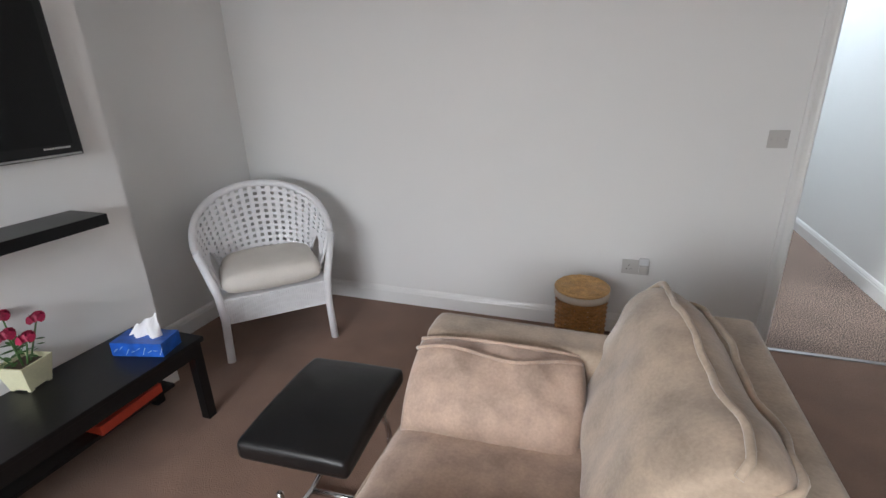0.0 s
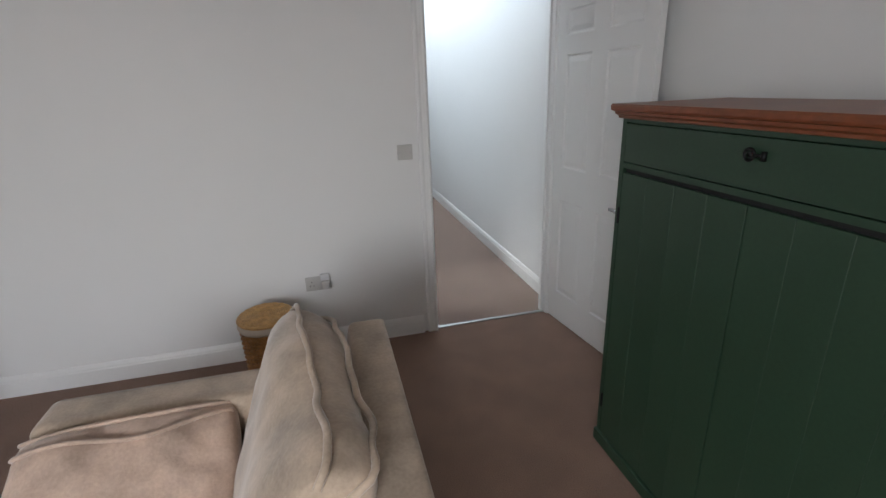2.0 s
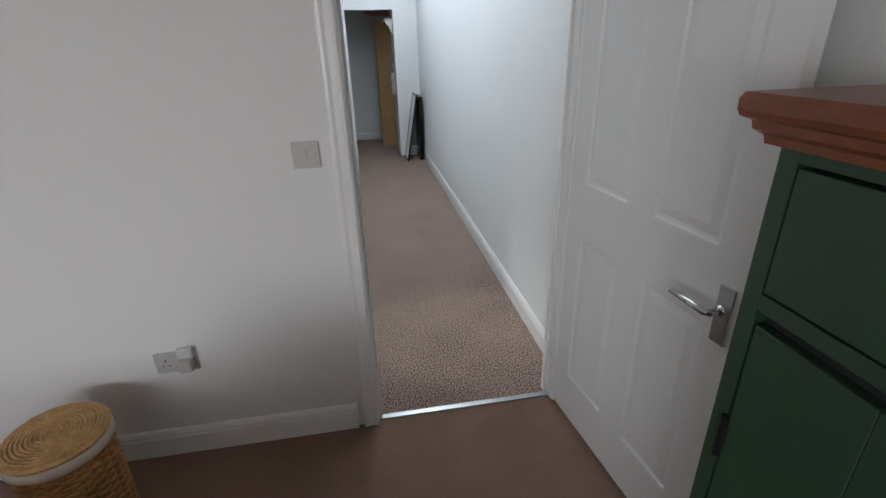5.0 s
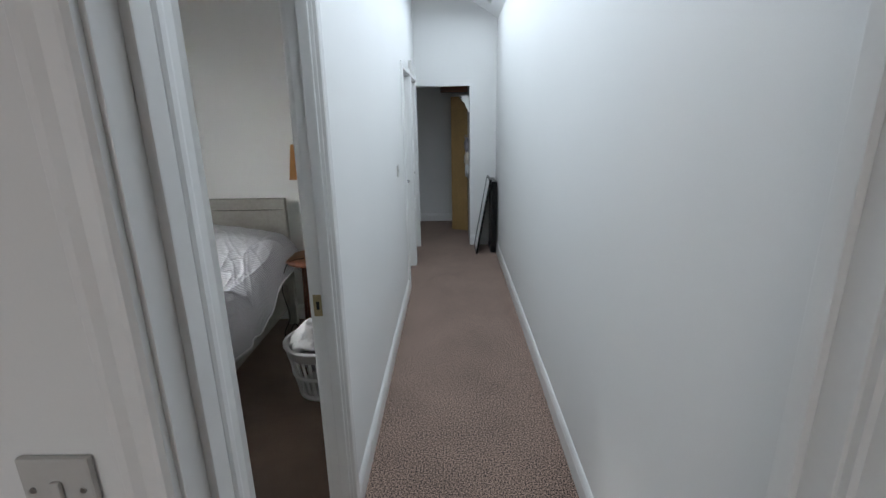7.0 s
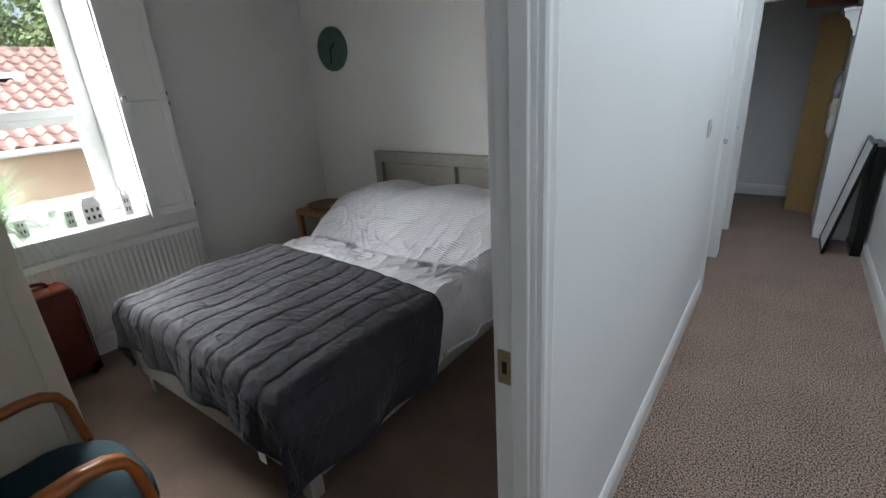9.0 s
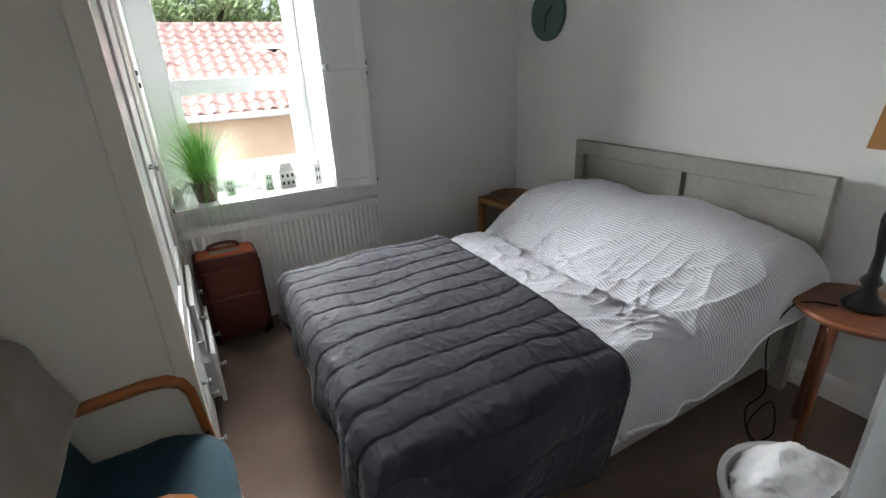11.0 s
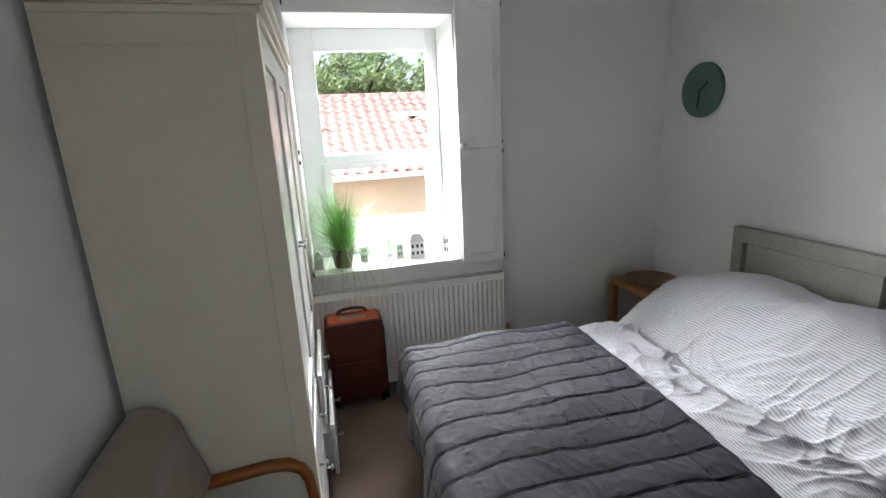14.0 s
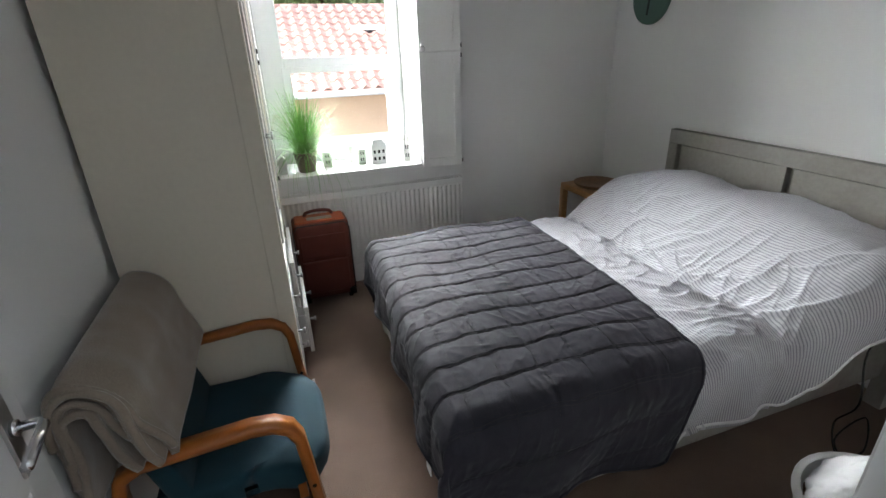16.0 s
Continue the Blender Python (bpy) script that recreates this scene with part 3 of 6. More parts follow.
def sofa():
    s = thing("armchair_sofa", (-1.47, -2.30, 0.0), "beige velour sofa with loose cushions, well worn", "sofa")
    L = 1.10
    part("base", boxes((0.03, 0.98, 0.02, L - 0.02, 0.06, 0.30), bev=0.03, seg=3), SOFA, s, "", True)
    for x in (0.08, 0.93):
        for y in (0.08, L - 0.08):
            part("foot", boxes((x - 0.03, x + 0.03, y - 0.03, y + 0.03, 0, 0.06), bev=0.004), BLACKW, s)
    for y0 in (0.0, L - 0.17):
        bm = boxes((0.0, 0.96, y0, y0 + 0.17, 0.06, 0.655), bev=0.06, seg=5)
        for v in bm.verts:
            v.co.z += 0.006 * noise.noise((v.co.x * 5, v.co.y * 9, 2))
        part("arm", bm, SOFA, s, "", True)
    bm = boxes((0.895, 1.02, 0.0, L + 0.0, 0.06, 0.765), bev=0.035, seg=4)
    for v in bm.verts:
        v.co.x -= 0.11 * (0.765 - v.co.z) / 0.7
    part("backrest", bm, SOFA, s, "", True)
    ob = part("seat_cushion", pillow(0.92, 0.82, 0.24, 30, 26, 0.28, 0.010, 3.0, 0.12, 6), SOFAP, s, "flattened pinkish-beige seat cushion", True)
    ob.location = (0.43, L / 2, 0.352)
    bm = bmesh.new()
    add_tube(bm, [(-0.005, 0.15, 0.405), (-0.012, 0.4, 0.412), (-0.005, L - 0.19, 0.405)], 0.006, 8)
    part("piping", bm, SOFA, s)
    return s


sofa()


def back_cushion():
    c = thing("back_cushion", (-0.65, -1.60, 0.45), "plump beige velour back cushion with piped seams", "cushion", 0)
    prof = [(0.03, 0.375), (-0.01, 0.412), (-0.055, 0.428), (-0.105, 0.405), (-0.155, 0.35), (-0.195, 0.28), (-0.225, 0.20), (-0.265, 0.11), (-0.285, 0.04), (-0.22, 0.005), (-0.10, 0.0), (0.0, 0.01), (0.045, 0.12), (0.048, 0.27)]
    prof = [(-0.285 + (px + 0.285) * 1.08, pz) for px, pz in prof]
    cx, cz, bm, rings, ny = -0.11, 0.20, bmesh.new(), [], 40
    for j in range(ny + 1):
        v = 2 * j / ny - 1
        e = 0.30 + 0.70 * max(0.0, 1 - abs(v) ** 7) ** 0.42
        y = v * 0.385
        ring = []
        for px, pz in prof:
            x = cx + (px - cx) * (0.35 + 0.65 * e) - 0.05 * v * (1 if pz > 0.3 else 0.3) + 0.01
            z = cz + (pz - cz) * (0.72 + 0.28 * e) + (0.012 * math.sin(v * 4.0) if pz > 0.3 else 0)
            w = 0.012 * noise.noise((x * 7, y * 6, z * 7)) + 0.007 * noise.noise((x * 18, y * 15, z * 18))
            d = Vector((px - cx, 0, pz - cz)).normalized() * w
            ring.append(bm.verts.new((x + d.x, y, max(0.0, z + d.z))))
        rings.append(ring)
    na = len(prof)
    for A, B in zip(rings, rings[1:]):
        for k in range(na):
            bm.faces.new((A[k], A[(k + 1) % na], B[(k + 1) % na], B[k]))
    bm.faces.new(rings[0])
    bm.faces.new(rings[-1][::-1])
    seams = [[r[k].co + Vector((0, 0, 0.004)) for r in rings] for k in (0, 2)]
    ob = part("cover", bm, SOFA, c, "", True)
    md = ob.modifiers.new("round", "SUBSURF")
    md.levels = md.render_levels = 2
    for p in seams:
        p = [q + Vector((0.016 * noise.noise(q * 9), 0, 0.006 * noise.noise(q * 11))) for q in p]
        part("piping", tube(p, 0.0085, 8), SOFA, c, "raised piped seam", True)
    return c


back_cushion()
lc = thing("lumbar_cushion", (-1.195, -1.485, 0.53), "slumped pinkish-beige velour cushion against the sofa arm", "cushion")
ob = part("cover", pillow(0.57, 0.33, 0.20, 44, 30, 0.46, 0.013, 7.0, 0.18, 3.4), SOFAP, lc, "", True)
ob.rotation_euler = (radians(36), 0, radians(3))


def cushion_seam(v0, sag, wob):
    pts = []
    for k in range(41):
        u = -0.97 + 1.94 * k / 40
        v = v0 - sag * (1 - u * u) - wob * math.sin(u * 4.5 + 0.6)
        h = max(0.0, (1 - abs(u) ** 3.4) * (1 - abs(v) ** 3.4)) ** 0.46
        pts.append((u * 0.285 * (1 - 0.05 * v * v), v * 0.165 * (1 - 0.05 * u * u), 0.10 * h * (1 - 0.09 * (u * u + v * v)) + 0.006))
    return tube(pts, 0.0065, 8)


for v0, sag, wob in ((0.74, 0.20, 0.07), (0.95, 0.03, 0.02)):
    seam = part("piping", cushion_seam(v0, sag, wob), SOFAP, lc, "piped seam along the top", True)
    seam.rotation_euler = (radians(36), 0, radians(3))


def footstool():
    s = thing("footstool", (-1.735, -1.605, 0.0), "black leather footstool on a bent chrome frame", "footstool", 4)
    bm = boxes((-0.185, 0.185, -0.235, 0.250, 0.40, 0.478), bev=0.028, seg=4)
    bmesh.ops.subdivide_edges(bm, edges=[e for e in bm.edges if e.calc_length() > 0.2], cuts=8, use_grid_fill=True)
    for v in bm.verts:
        k = max(0, 1 - (v.co.x / 0.185) ** 2) * max(0, 1 - (v.co.y / 0.235) ** 2)
        if v.co.z > 0.43:
            v.co.z += 0.018 * k - 0.012 * (abs(v.co.y) / 0.235) ** 3 + 0.003 * noise.noise(v.co * 14)
    part("pad", bm, LEATHER, s, "padded black leather top", True)
    for x in (-0.13, 0.13):
        pts = [(x, 0.16, 0.40), (x, 0.17, 0.36)] + [(x, 0.02 + 0.17 * math.cos(a), 0.19 - 0.17 * math.sin(a) * 0.98) for a in [-0.7 + k * 0.32 for k in range(13)]]
        part("side_tube", tube(pts, 0.011, 10), CHROME, s, "bent chrome tube", True)
    part("cross_tube", tube([(-0.13, -0.05, 0.385), (0.13, -0.05, 0.385)], 0.010, 10), CHROME, s, "", True)
    part("cross_tube", tube([(-0.13, 0.02, 0.022), (0.13, 0.02, 0.022)], 0.011, 10), CHROME, s, "", True)


footstool()


def low_table():
    t = thing("low_table", (-2.965, -2.65, 0.0), "black stained wooden low table along the chimney breast", "table")
    W, L, Z = 0.40, 1.33, 0.42
    part("tabletop", boxes((0, W, 0, L, Z - 0.022, Z), bev=0.004), BLACKW, t)
    part("apron", boxes((W - 0.035, W - 0.015, 0.05, L - 0.05, Z - 0.085, Z - 0.022), bev=0.002), BLACKW, t)
    part("apron", boxes((0.05, W - 0.05, L - 0.035, L - 0.015, Z - 0.085, Z - 0.022), bev=0.002), BLACKW, t)
    part("lower_shelf", boxes((0.015, W - 0.22, 0.03, L - 0.03, 0.125, 0.143), bev=0.002), BLACKW, t)
    for x in (0.015, W - 0.06):
        for y in (0.01, L - 0.055):
            part("leg", boxes((x, x + 0.045, y, y + 0.045, 0, Z - 0.022), bev=0.003), BLACKW, t)


low_table()
rt = thing("red_tray", (-2.865, -1.57, 0.143), "shallow red plastic tray on the lower table shelf", "tray", 3)
bm = boxes((-0.09, 0.09, -0.15, 0.15, 0.0, 0.006), (-0.09, -0.084, -0.15, 0.15, 0.006, 0.045), (0.084, 0.09, -0.15, 0.15, 0.006, 0.045), (-0.084, 0.084, -0.15, -0.144, 0.006, 0.045), (-0.084, 0.084, 0.144, 0.15, 0.006, 0.045), bev=0.002)
part("tray_body", bm, RED, rt)


def tissue_box():
    b = thing("tissue_box", (-2.715, -1.475, 0.42), "blue patterned cardboard tissue box with a tissue pulled up", "tissue box", 14)
    part("carton", boxes((-0.115, 0.115, -0.06, 0.06, 0, 0.062), bev=0.002), BLUE, b)
    bm = bmesh.new()
    for k in range(9):
        a = -1.0 + k * 0.25
        add_tube(bm, [(0.112 * 0.9 * a, -0.0605, 0.020 + 0.012 * math.sin(k * 2.1)), (0.112 * 0.9 * (a + 0.17), -0.0605, 0.036 + 0.010 * math.sin(k * 1.7))], 0.0012, 5)
    part("pattern_line", bm, CLEARP, b, "pale wavy line print")
    bm = bmesh.new()
    n = 12
    rows = []
    for j in range(n + 1):
        v = j / n
        rows.append([bm.verts.new(((u / n - 0.5) * (0.15 - 0.05 * v) + 0.035 * v * v, 0.018 * math.sin(u * 1.1 + v * 3) * (1 - 0.4 * v), 0.058 + 0.115 * v * (0.55 + 0.45 * u / n) + 0.004 * math.sin(u * 2.0))) for u in range(n + 1)])
    for j in range(n):
        for u in range(n):
            bm.faces.new((rows[j][u], rows[j][u + 1], rows[j + 1][u + 1], rows[j + 1][u]))
    ob = part("tissue", bm, TISSUE, b, "crumpled white tissue", True)
    m = ob.modifiers.new("thick", "SOLIDIFY")
    m.thickness = 0.002


tissue_box()


def television():
    t = thing("television", (-2.945, -1.85, 1.52), "black flat television on a wall bracket", "television", 0)
    part("bezel", boxes((-0.03, 0.0, -0.50, 0.50, -0.29, 0.29), bev=0.008), BLACKP, t)
    part("screen", boxes((0.0005, 0.003, -0.465, 0.465, -0.24, 0.265)), SCREEN, t, "dark glossy screen")
    part("trim_strip", boxes((-0.004, 0.005, -0.49, 0.49, -0.286, -0.278), bev=0.001), STEEL, t, "thin silver strip under the screen")
    bm = bmesh.new()
    for k in range(10):
        add_box(bm, 0.0015, 0.0035, 0.355 + k * 0.010, 0.361 + k * 0.010, -0.257, -0.250)
    part("lettering_bar", bm, PLASTW, t, "small pale lettering")
    part("bracket", boxes((-0.055, -0.030, -0.12, 0.12, -0.12, 0.12)), BLACKP, t)


television()
sh = thing("floating_shelf", (-3.0, -2.6, 0.965), "black floating wall shelf", "shelf")
part("board", boxes((0, 0.21, 0, 1.165, 0, 0.045), bev=0.002), BLACKW, sh)


def planter():
    p = thing("rose_planter", (-2.925, -1.80, 0.42), "square cream ceramic planter with artificial pink roses", "planter", 12)
    bm = bmesh.new()
    prof = ((0.045, 0.008), (0.062, 0.11), (0.056, 0.11), (0.042, 0.02))
    rings = [[bm.verts.new((sx * r, sy * r, z)) for sx, sy in ((-1, -1), (1, -1), (1, 1), (-1, 1))] for r, z in prof]
    for A, B in zip(rings, rings[1:]):
        for k in range(4):
            bm.faces.new((A[k], A[(k + 1) % 4], B[(k + 1) % 4], B[k]))
    bm.faces.new(rings[0][::-1])
    bm.faces.new(rings[-1])
    part("pot", bm, POTC, p)
    for sx in (-1, 1):
        for sy in (-1, 1):
            part("foot", boxes((sx * 0.036 - 0.008, sx * 0.036 + 0.008, sy * 0.036 - 0.008, sy * 0.036 + 0.008, 0, 0.009)), POTC, p)
    part("soil", boxes((-0.050, 0.050, -0.050, 0.050, 0.080, 0.095)), BARK, p, "dark brown soil")
    random.seed(4)
    for k in range(5):
        a, r = k * 1.35, 0.035 + 0.02 * (k % 2)
        top = Vector((r * 1.6 * math.cos(a), r * 1.6 * math.sin(a), 0.21 + 0.035 * (k % 3)))
        st = part("stem", tube([(r * 0.4 * math.cos(a), r * 0.4 * math.sin(a), 0.09), top], 0.003, 6), LEAF, p)
        bm = bmesh.new()
        for q in range(16):
            b, lay = q * 2.4, q / 16
            rr = 0.006 + 0.024 * lay
            c = top + Vector((rr * math.cos(b), rr * math.sin(b), 0.012 * (1 - lay)))
            n = Vector((math.cos(b), math.sin(b), 0.6 - 0.5 * lay)).normalized()
            u = n.orthogonal().normalized()
            w = n.cross(u)
            s = 0.010 + 0.008 * lay
            vs = [bm.verts.new(c + (u * math.cos(t) + w * math.sin(t)) * s + n * 0.004 * math.cos(2 * t)) for t in [i * math.tau / 7 for i in range(7)]]
            bm.faces.new(vs)
        tagged(part("rose", bm, ROSE, st, "dark pink rose bloom", True), kind="stuff")
        bm = bmesh.new()
        for q in range(9):
            b = random.uniform(0, math.tau)
            base = Vector((r * math.cos(a) * random.uniform(0.3, 1.4), r * math.sin(a) * random.uniform(0.3, 1.4), random.uniform(0.11, 0.20)))
            d = Vector((math.cos(b), math.sin(b), random.uniform(-0.2, 0.6))).normalized()
            s = d.cross(Vector((0, 0, 1))).normalized()
            l = random.uniform(0.03, 0.05)
            vs = [bm.verts.new(base + d * l * f + s * l * g) for f, g in ((0, 0), (0.35, 0.22), (0.7, 0.18), (1, 0), (0.7, -0.18), (0.35, -0.22))]
            bm.faces.new(vs)
        tagged(part("leaves", bm, LEAF, st), kind="stuff")


planter()


def wicker_chair():
    c = thing("wicker_chair", (-2.80, -0.565, 0.0), "white painted wicker tub chair with a cream seat cushion", "chair", 44.5 - 0)
    # local: faces -y, feet at y -0.20
    hw = 0.295
    for sx in (-1, 1):
        part("front_leg", tube([(sx * hw, -0.255, 0.0), (sx * (hw - 0.01), -0.245, 0.25), (sx * hw, -0.24, 0.40), (sx * (hw + 0.065), -0.17, 0.64)], 0.022, 10), WICKW, c, "", True)
        part("rear_leg", tube([(sx * 0.20, 0.25, 0.0), (sx * 0.20, 0.22, 0.36)], 0.020, 10), WICKW, c, "", True)
    # woven apron of upright canes
    def apron(path, z0, z1, name):
        bm = bmesh.new()
        n = len(path)
        for i in range(n - 1):
            a, b = Vector(path[i]), Vector(path[i + 1])
            k = max(2, int((b - a).length / 0.011))
            for q in range(k):
                p = a.lerp(b, (q + 0.5) / k)
                add_tube(bm, [(p.x, p.y, z0), (p.x, p.y, z1)], 0.0058, 6)
        tagged(part(name, bm, WICKW, c, "woven upright white canes"), kind="stuff")
    apron([(-hw, -0.245), (hw, -0.245)], 0.235, 0.37, "front_apron")
    apron([(-hw, -0.245), (-0.29, 0.10), (-0.20, 0.235), (0.20, 0.235), (0.29, 0.10), (hw, -0.245)], 0.30, 0.37, "side_apron")
    part("apron_rim", tube([(-hw, -0.245, 0.235), (hw, -0.245, 0.235)], 0.008, 8), WICKW, c)
    part("seat_frame", boxes((-0.29, 0.29, -0.24, 0.23, 0.36, 0.375), bev=0.003), WICKW, c)
    ob = part("seat_cushion", pillow(0.56, 0.50, 0.15, 22, 20, 0.34, 0.004, 1.0, 0.15, 5), CREAM, c, "thick cream cushion with a small stain", True)
    ob.location = (0, -0.02, 0.448)
    # wrap-round back: a shell with square holes
    def rim(a):
        h = 0.62 + 0.27 * max(0.0, math.cos(a * 0.93)) ** 0.8
        return Vector(((0.375) * math.sin(a), -0.03 + 0.27 * math.cos(a) + (0.08 * max(0, math.cos(a))), h))
    def foot(a):
        return Vector((0.285 * math.sin(a), -0.06 + 0.25 * math.cos(a), 0.40))
    A0, n, m = 1.95, 81, 27
    bm, grid = bmesh.new(), []
    for i in range(n + 1):
        a = -A0 + 2 * A0 * (i - i % 3 + (0, 0.81, 2.19)[i % 3]) / n
        grid.append([bm.verts.new(foot(a).lerp(rim(a), j / m)) for j in range(m + 1)])
    for i in range(n):
        for j in range(m):
            a = -A0 + 2 * A0 * (i + 0.5) / n
            if abs(abs(a) - 1.28) < 0.23 and j < 12.5 - 140 * (abs(abs(a) - 1.28)) ** 2:
                continue
            if abs(a) < 1.05 and i % 3 == 1 and j % 2 == 1 and 0 < j < m - 1:
                continue
            if 1.05 <= abs(a) < 1.8 and i % 3 == 1 and j % 2 == 1 and 14 < j < m - 2:
                continue
            bm.faces.new((grid[i][j], grid[i + 1][j], grid[i + 1][j + 1], grid[i][j + 1]))
    ob = part("back", bm, WICKW, c, "open woven tub back with square holes")
    md = ob.modifiers.new("thick", "SOLIDIFY")
    md.thickness, md.offset = 0.014, 0
    part("rim_roll", tube([rim(-A0 + 2 * A0 * i / 40) for i in range(41)], 0.021, 10), WICKW, c, "thick plaited rim", True)
    for s in (-1, 1):
        pts = [foot(s * (1.28 + d)).lerp(rim(s * (1.28 + d)), min(1, 0.50 * max(0.02, 1 - (d / 0.25) ** 2))) for d in [-0.25 + 0.05 * k for k in range(11)]]
        part("arm_hole_binding", tube(pts, 0.009, 8), WICKW, c, "", True)


wicker_chair()


def wicker_basket():
    b = thing("wicker_basket", (-0.985, -0.275, 0.0), "round golden wicker laundry basket with a lid", "basket")
    R, Hh = 0.135, 0.385
    bm = bmesh.new()
    for k in range(26):
        z = 0.008 + k * 0.0138
        ph = (k % 2) * math.pi
        add_tube(bm, [((R - 0.012 + 0.02 * z + 0.0055 * math.cos(12 * a + ph)) * math.cos(a), (R - 0.012 + 0.02 * z + 0.0055 * math.cos(12 * a + ph)) * math.sin(a), z) for a in [q * math.tau / 72 for q in range(72)]], 0.0068, 6, True)
    part("weave", bm, WICKB, b, "woven varnished cane strands", True)
    for k in range(24):
        a = k * math.tau / 24
        part("stake", tube([((R - 0.013) * math.cos(a), (R - 0.013) * math.sin(a), 0.0), ((R - 0.005) * math.cos(a), (R - 0.005) * math.sin(a), Hh)], 0.005, 6), WICKB, b)
    bm = lathe([(R - 0.004, 0.345), (R + 0.008, 0.345), (R + 0.012, 0.358), (R + 0.012, 0.372), (R + 0.006, 0.385), (R - 0.004, 0.385)], 40, False)
    part("lining_edge", bm, LINEN, b, "cream cloth lining turned over the rim", True)
    lid = part("lid", lathe([(0.001, 0.385), (R + 0.008, 0.385), (R + 0.012, 0.394), (R + 0.006, 0.402), (0.001, 0.404)], 40), WICKL, b, "coiled pale wicker lid")
    bm = bmesh.new()
    for k in range(11):
        r = 0.010 + k * 0.0118
        add_tube(bm, [(r * math.cos(a), r * math.sin(a), 0.4045 + 0.0022 * math.sin(a * (4 + 2 * k) + k)) for a in [q * math.tau / 40 for q in range(40)]], 0.0058, 6, True)
    tagged(part("coil", bm, WICKL, lid, "coiled cane rings", True), kind="stuff")


wicker_basket()


# ---------------------------------------------------------------- bedroom: window, radiator
def bedroom_window():
    w = thing("window_1", (-3.46, 0, 0), "white plastic window with a fixed upper and opening lower light", "window", kind="structure")
    y0, y1, z0, z1, zm = 0.64, 1.57, 0.765, 2.24, 1.4445
    yl, yr, zt = 0.785, y1 - 0.072, z1 - 0.132
    part("window_frame", boxes((-0.05, 0.01, y0, yl, z0, z1), (-0.05, 0.01, yr, y1, z0, z1), (-0.05, 0.01, yl, yr, zt, z1),
                               (-0.05, 0.01, yl, yr, z0, z0 + 0.07), (-0.05, 0.01, yl, yr, zm - 0.028, zm + 0.028), bev=0.006), PVC, w)
    part("glazing_bead", boxes((0.0105, 0.016, yl - 0.012, yl - 0.004, zm + 0.03, zt), (0.0105, 0.016, yr + 0.004, yr + 0.012, zm + 0.03, zt), bev=0.002), PVC, w, "thin white glazing bead")
    a0, a1, b0, b1 = yl - 0.020, yr + 0.003, z0 + 0.067, zm - 0.025
    t = 0.055
    part("sash", boxes((0.011, 0.034, a0, a0 + t, b0, b1), (0.011, 0.034, a1 - t, a1, b0, b1), (0.011, 0.034, a0 + t, a1 - t, b1 - t * 0.75, b1), (0.011, 0.034, a0 + t, a1 - t, b0, b0 + t), bev=0.006), PVC, w)
    for b_ in ((a0 + t - 0.004, a0 + t, b0 + t, b1 - t), (a1 - t, a1 - t + 0.004, b0 + t, b1 - t)):
        part("rubber_seal", boxes((0.006, 0.0105, *b_)), IRON, w, "thin grey rubber seal")
    for q in ((yl - 0.01, yr + 0.01, zm + 0.02, zt + 0.01), (a0 + 0.04, a1 - 0.04, b0 + 0.04, b1 - 0.04)):
        g = part("pane", boxes((-0.022, -0.018, *q)), GLASS, w, "clear glass pane")
        g.visible_shadow = False
    part("handle", boxes((0.034, 0.046, 1.08, 1.12, b1 - 0.045, b1 - 0.015), (0.046, 0.058, 1.02, 1.11, b1 - 0.038, b1 - 0.022), bev=0.003), PVC, w, "white window handle")
    part("window_sill", boxes((0.012, 0.435, y0 - 0.0, y1, z0, z0 + 0.026), bev=0.004), GLOSS, w, "deep white painted sill board")


bedroom_window()


def shutter(y0, y1, name, knob):
    s = thing(name, (-3.035, 0, 0), "white painted panelled window shutter folded against the wall", "shutter", group="window shutters")
    for z0, z1 in ((0.768, 1.478), (1.486, 2.30)):
        bm = boxes((0.0, 0.024, y0, y0 + 0.045, z0, z1), (0.0, 0.024, y1 - 0.045, y1, z0, z1), (0.0, 0.024, y0 + 0.045, y1 - 0.045, z0, z0 + 0.055), (0.0, 0.024, y0 + 0.045, y1 - 0.045, z1 - 0.055, z1), bev=0.002)
        part("stile_frame", bm, GLOSS, s)
        part("panel", boxes((0.004, 0.014, y0 + 0.045, y1 - 0.045, z0 + 0.055, z1 - 0.055)), GLOSS, s)
        for z in (z0 + 0.03, z1 - 0.02):
            part("hinge", tube([(0.012, y1 + 0.004, z - 0.012), (0.012, y1 + 0.004, z + 0.012)], 0.006, 8), IRON, s, "small dark hinge")
    part("hinge_batten", boxes((-0.025, 0.0, y0 if knob else y1 - 0.02, y0 + 0.02 if knob else y1, 0.80, 2.29)), GLOSS, s)
    if knob:
        ob = part("knob", lathe([(0.008, 0.0), (0.006, 0.010), (0.016, 0.018), (0.018, 0.026), (0.010, 0.033)], 16), CERAM, s, "small white knob", True)
        ob.matrix_local = pose(0.024, y0 + 0.02, 1.50, 0, 90, 0)
        # stands a little off the wall, swung on its hinge
        s.matrix_world = Matrix.Translation((-3.035, y0, 0)) @ Matrix.Rotation(radians(-8), 4, "Z") @ Matrix.Translation((0, -y0, 0))
    return s


shutter(1.574, 1.838, "window_shutter", True)
shutter(0.375, 0.637, "window_shutter", False)


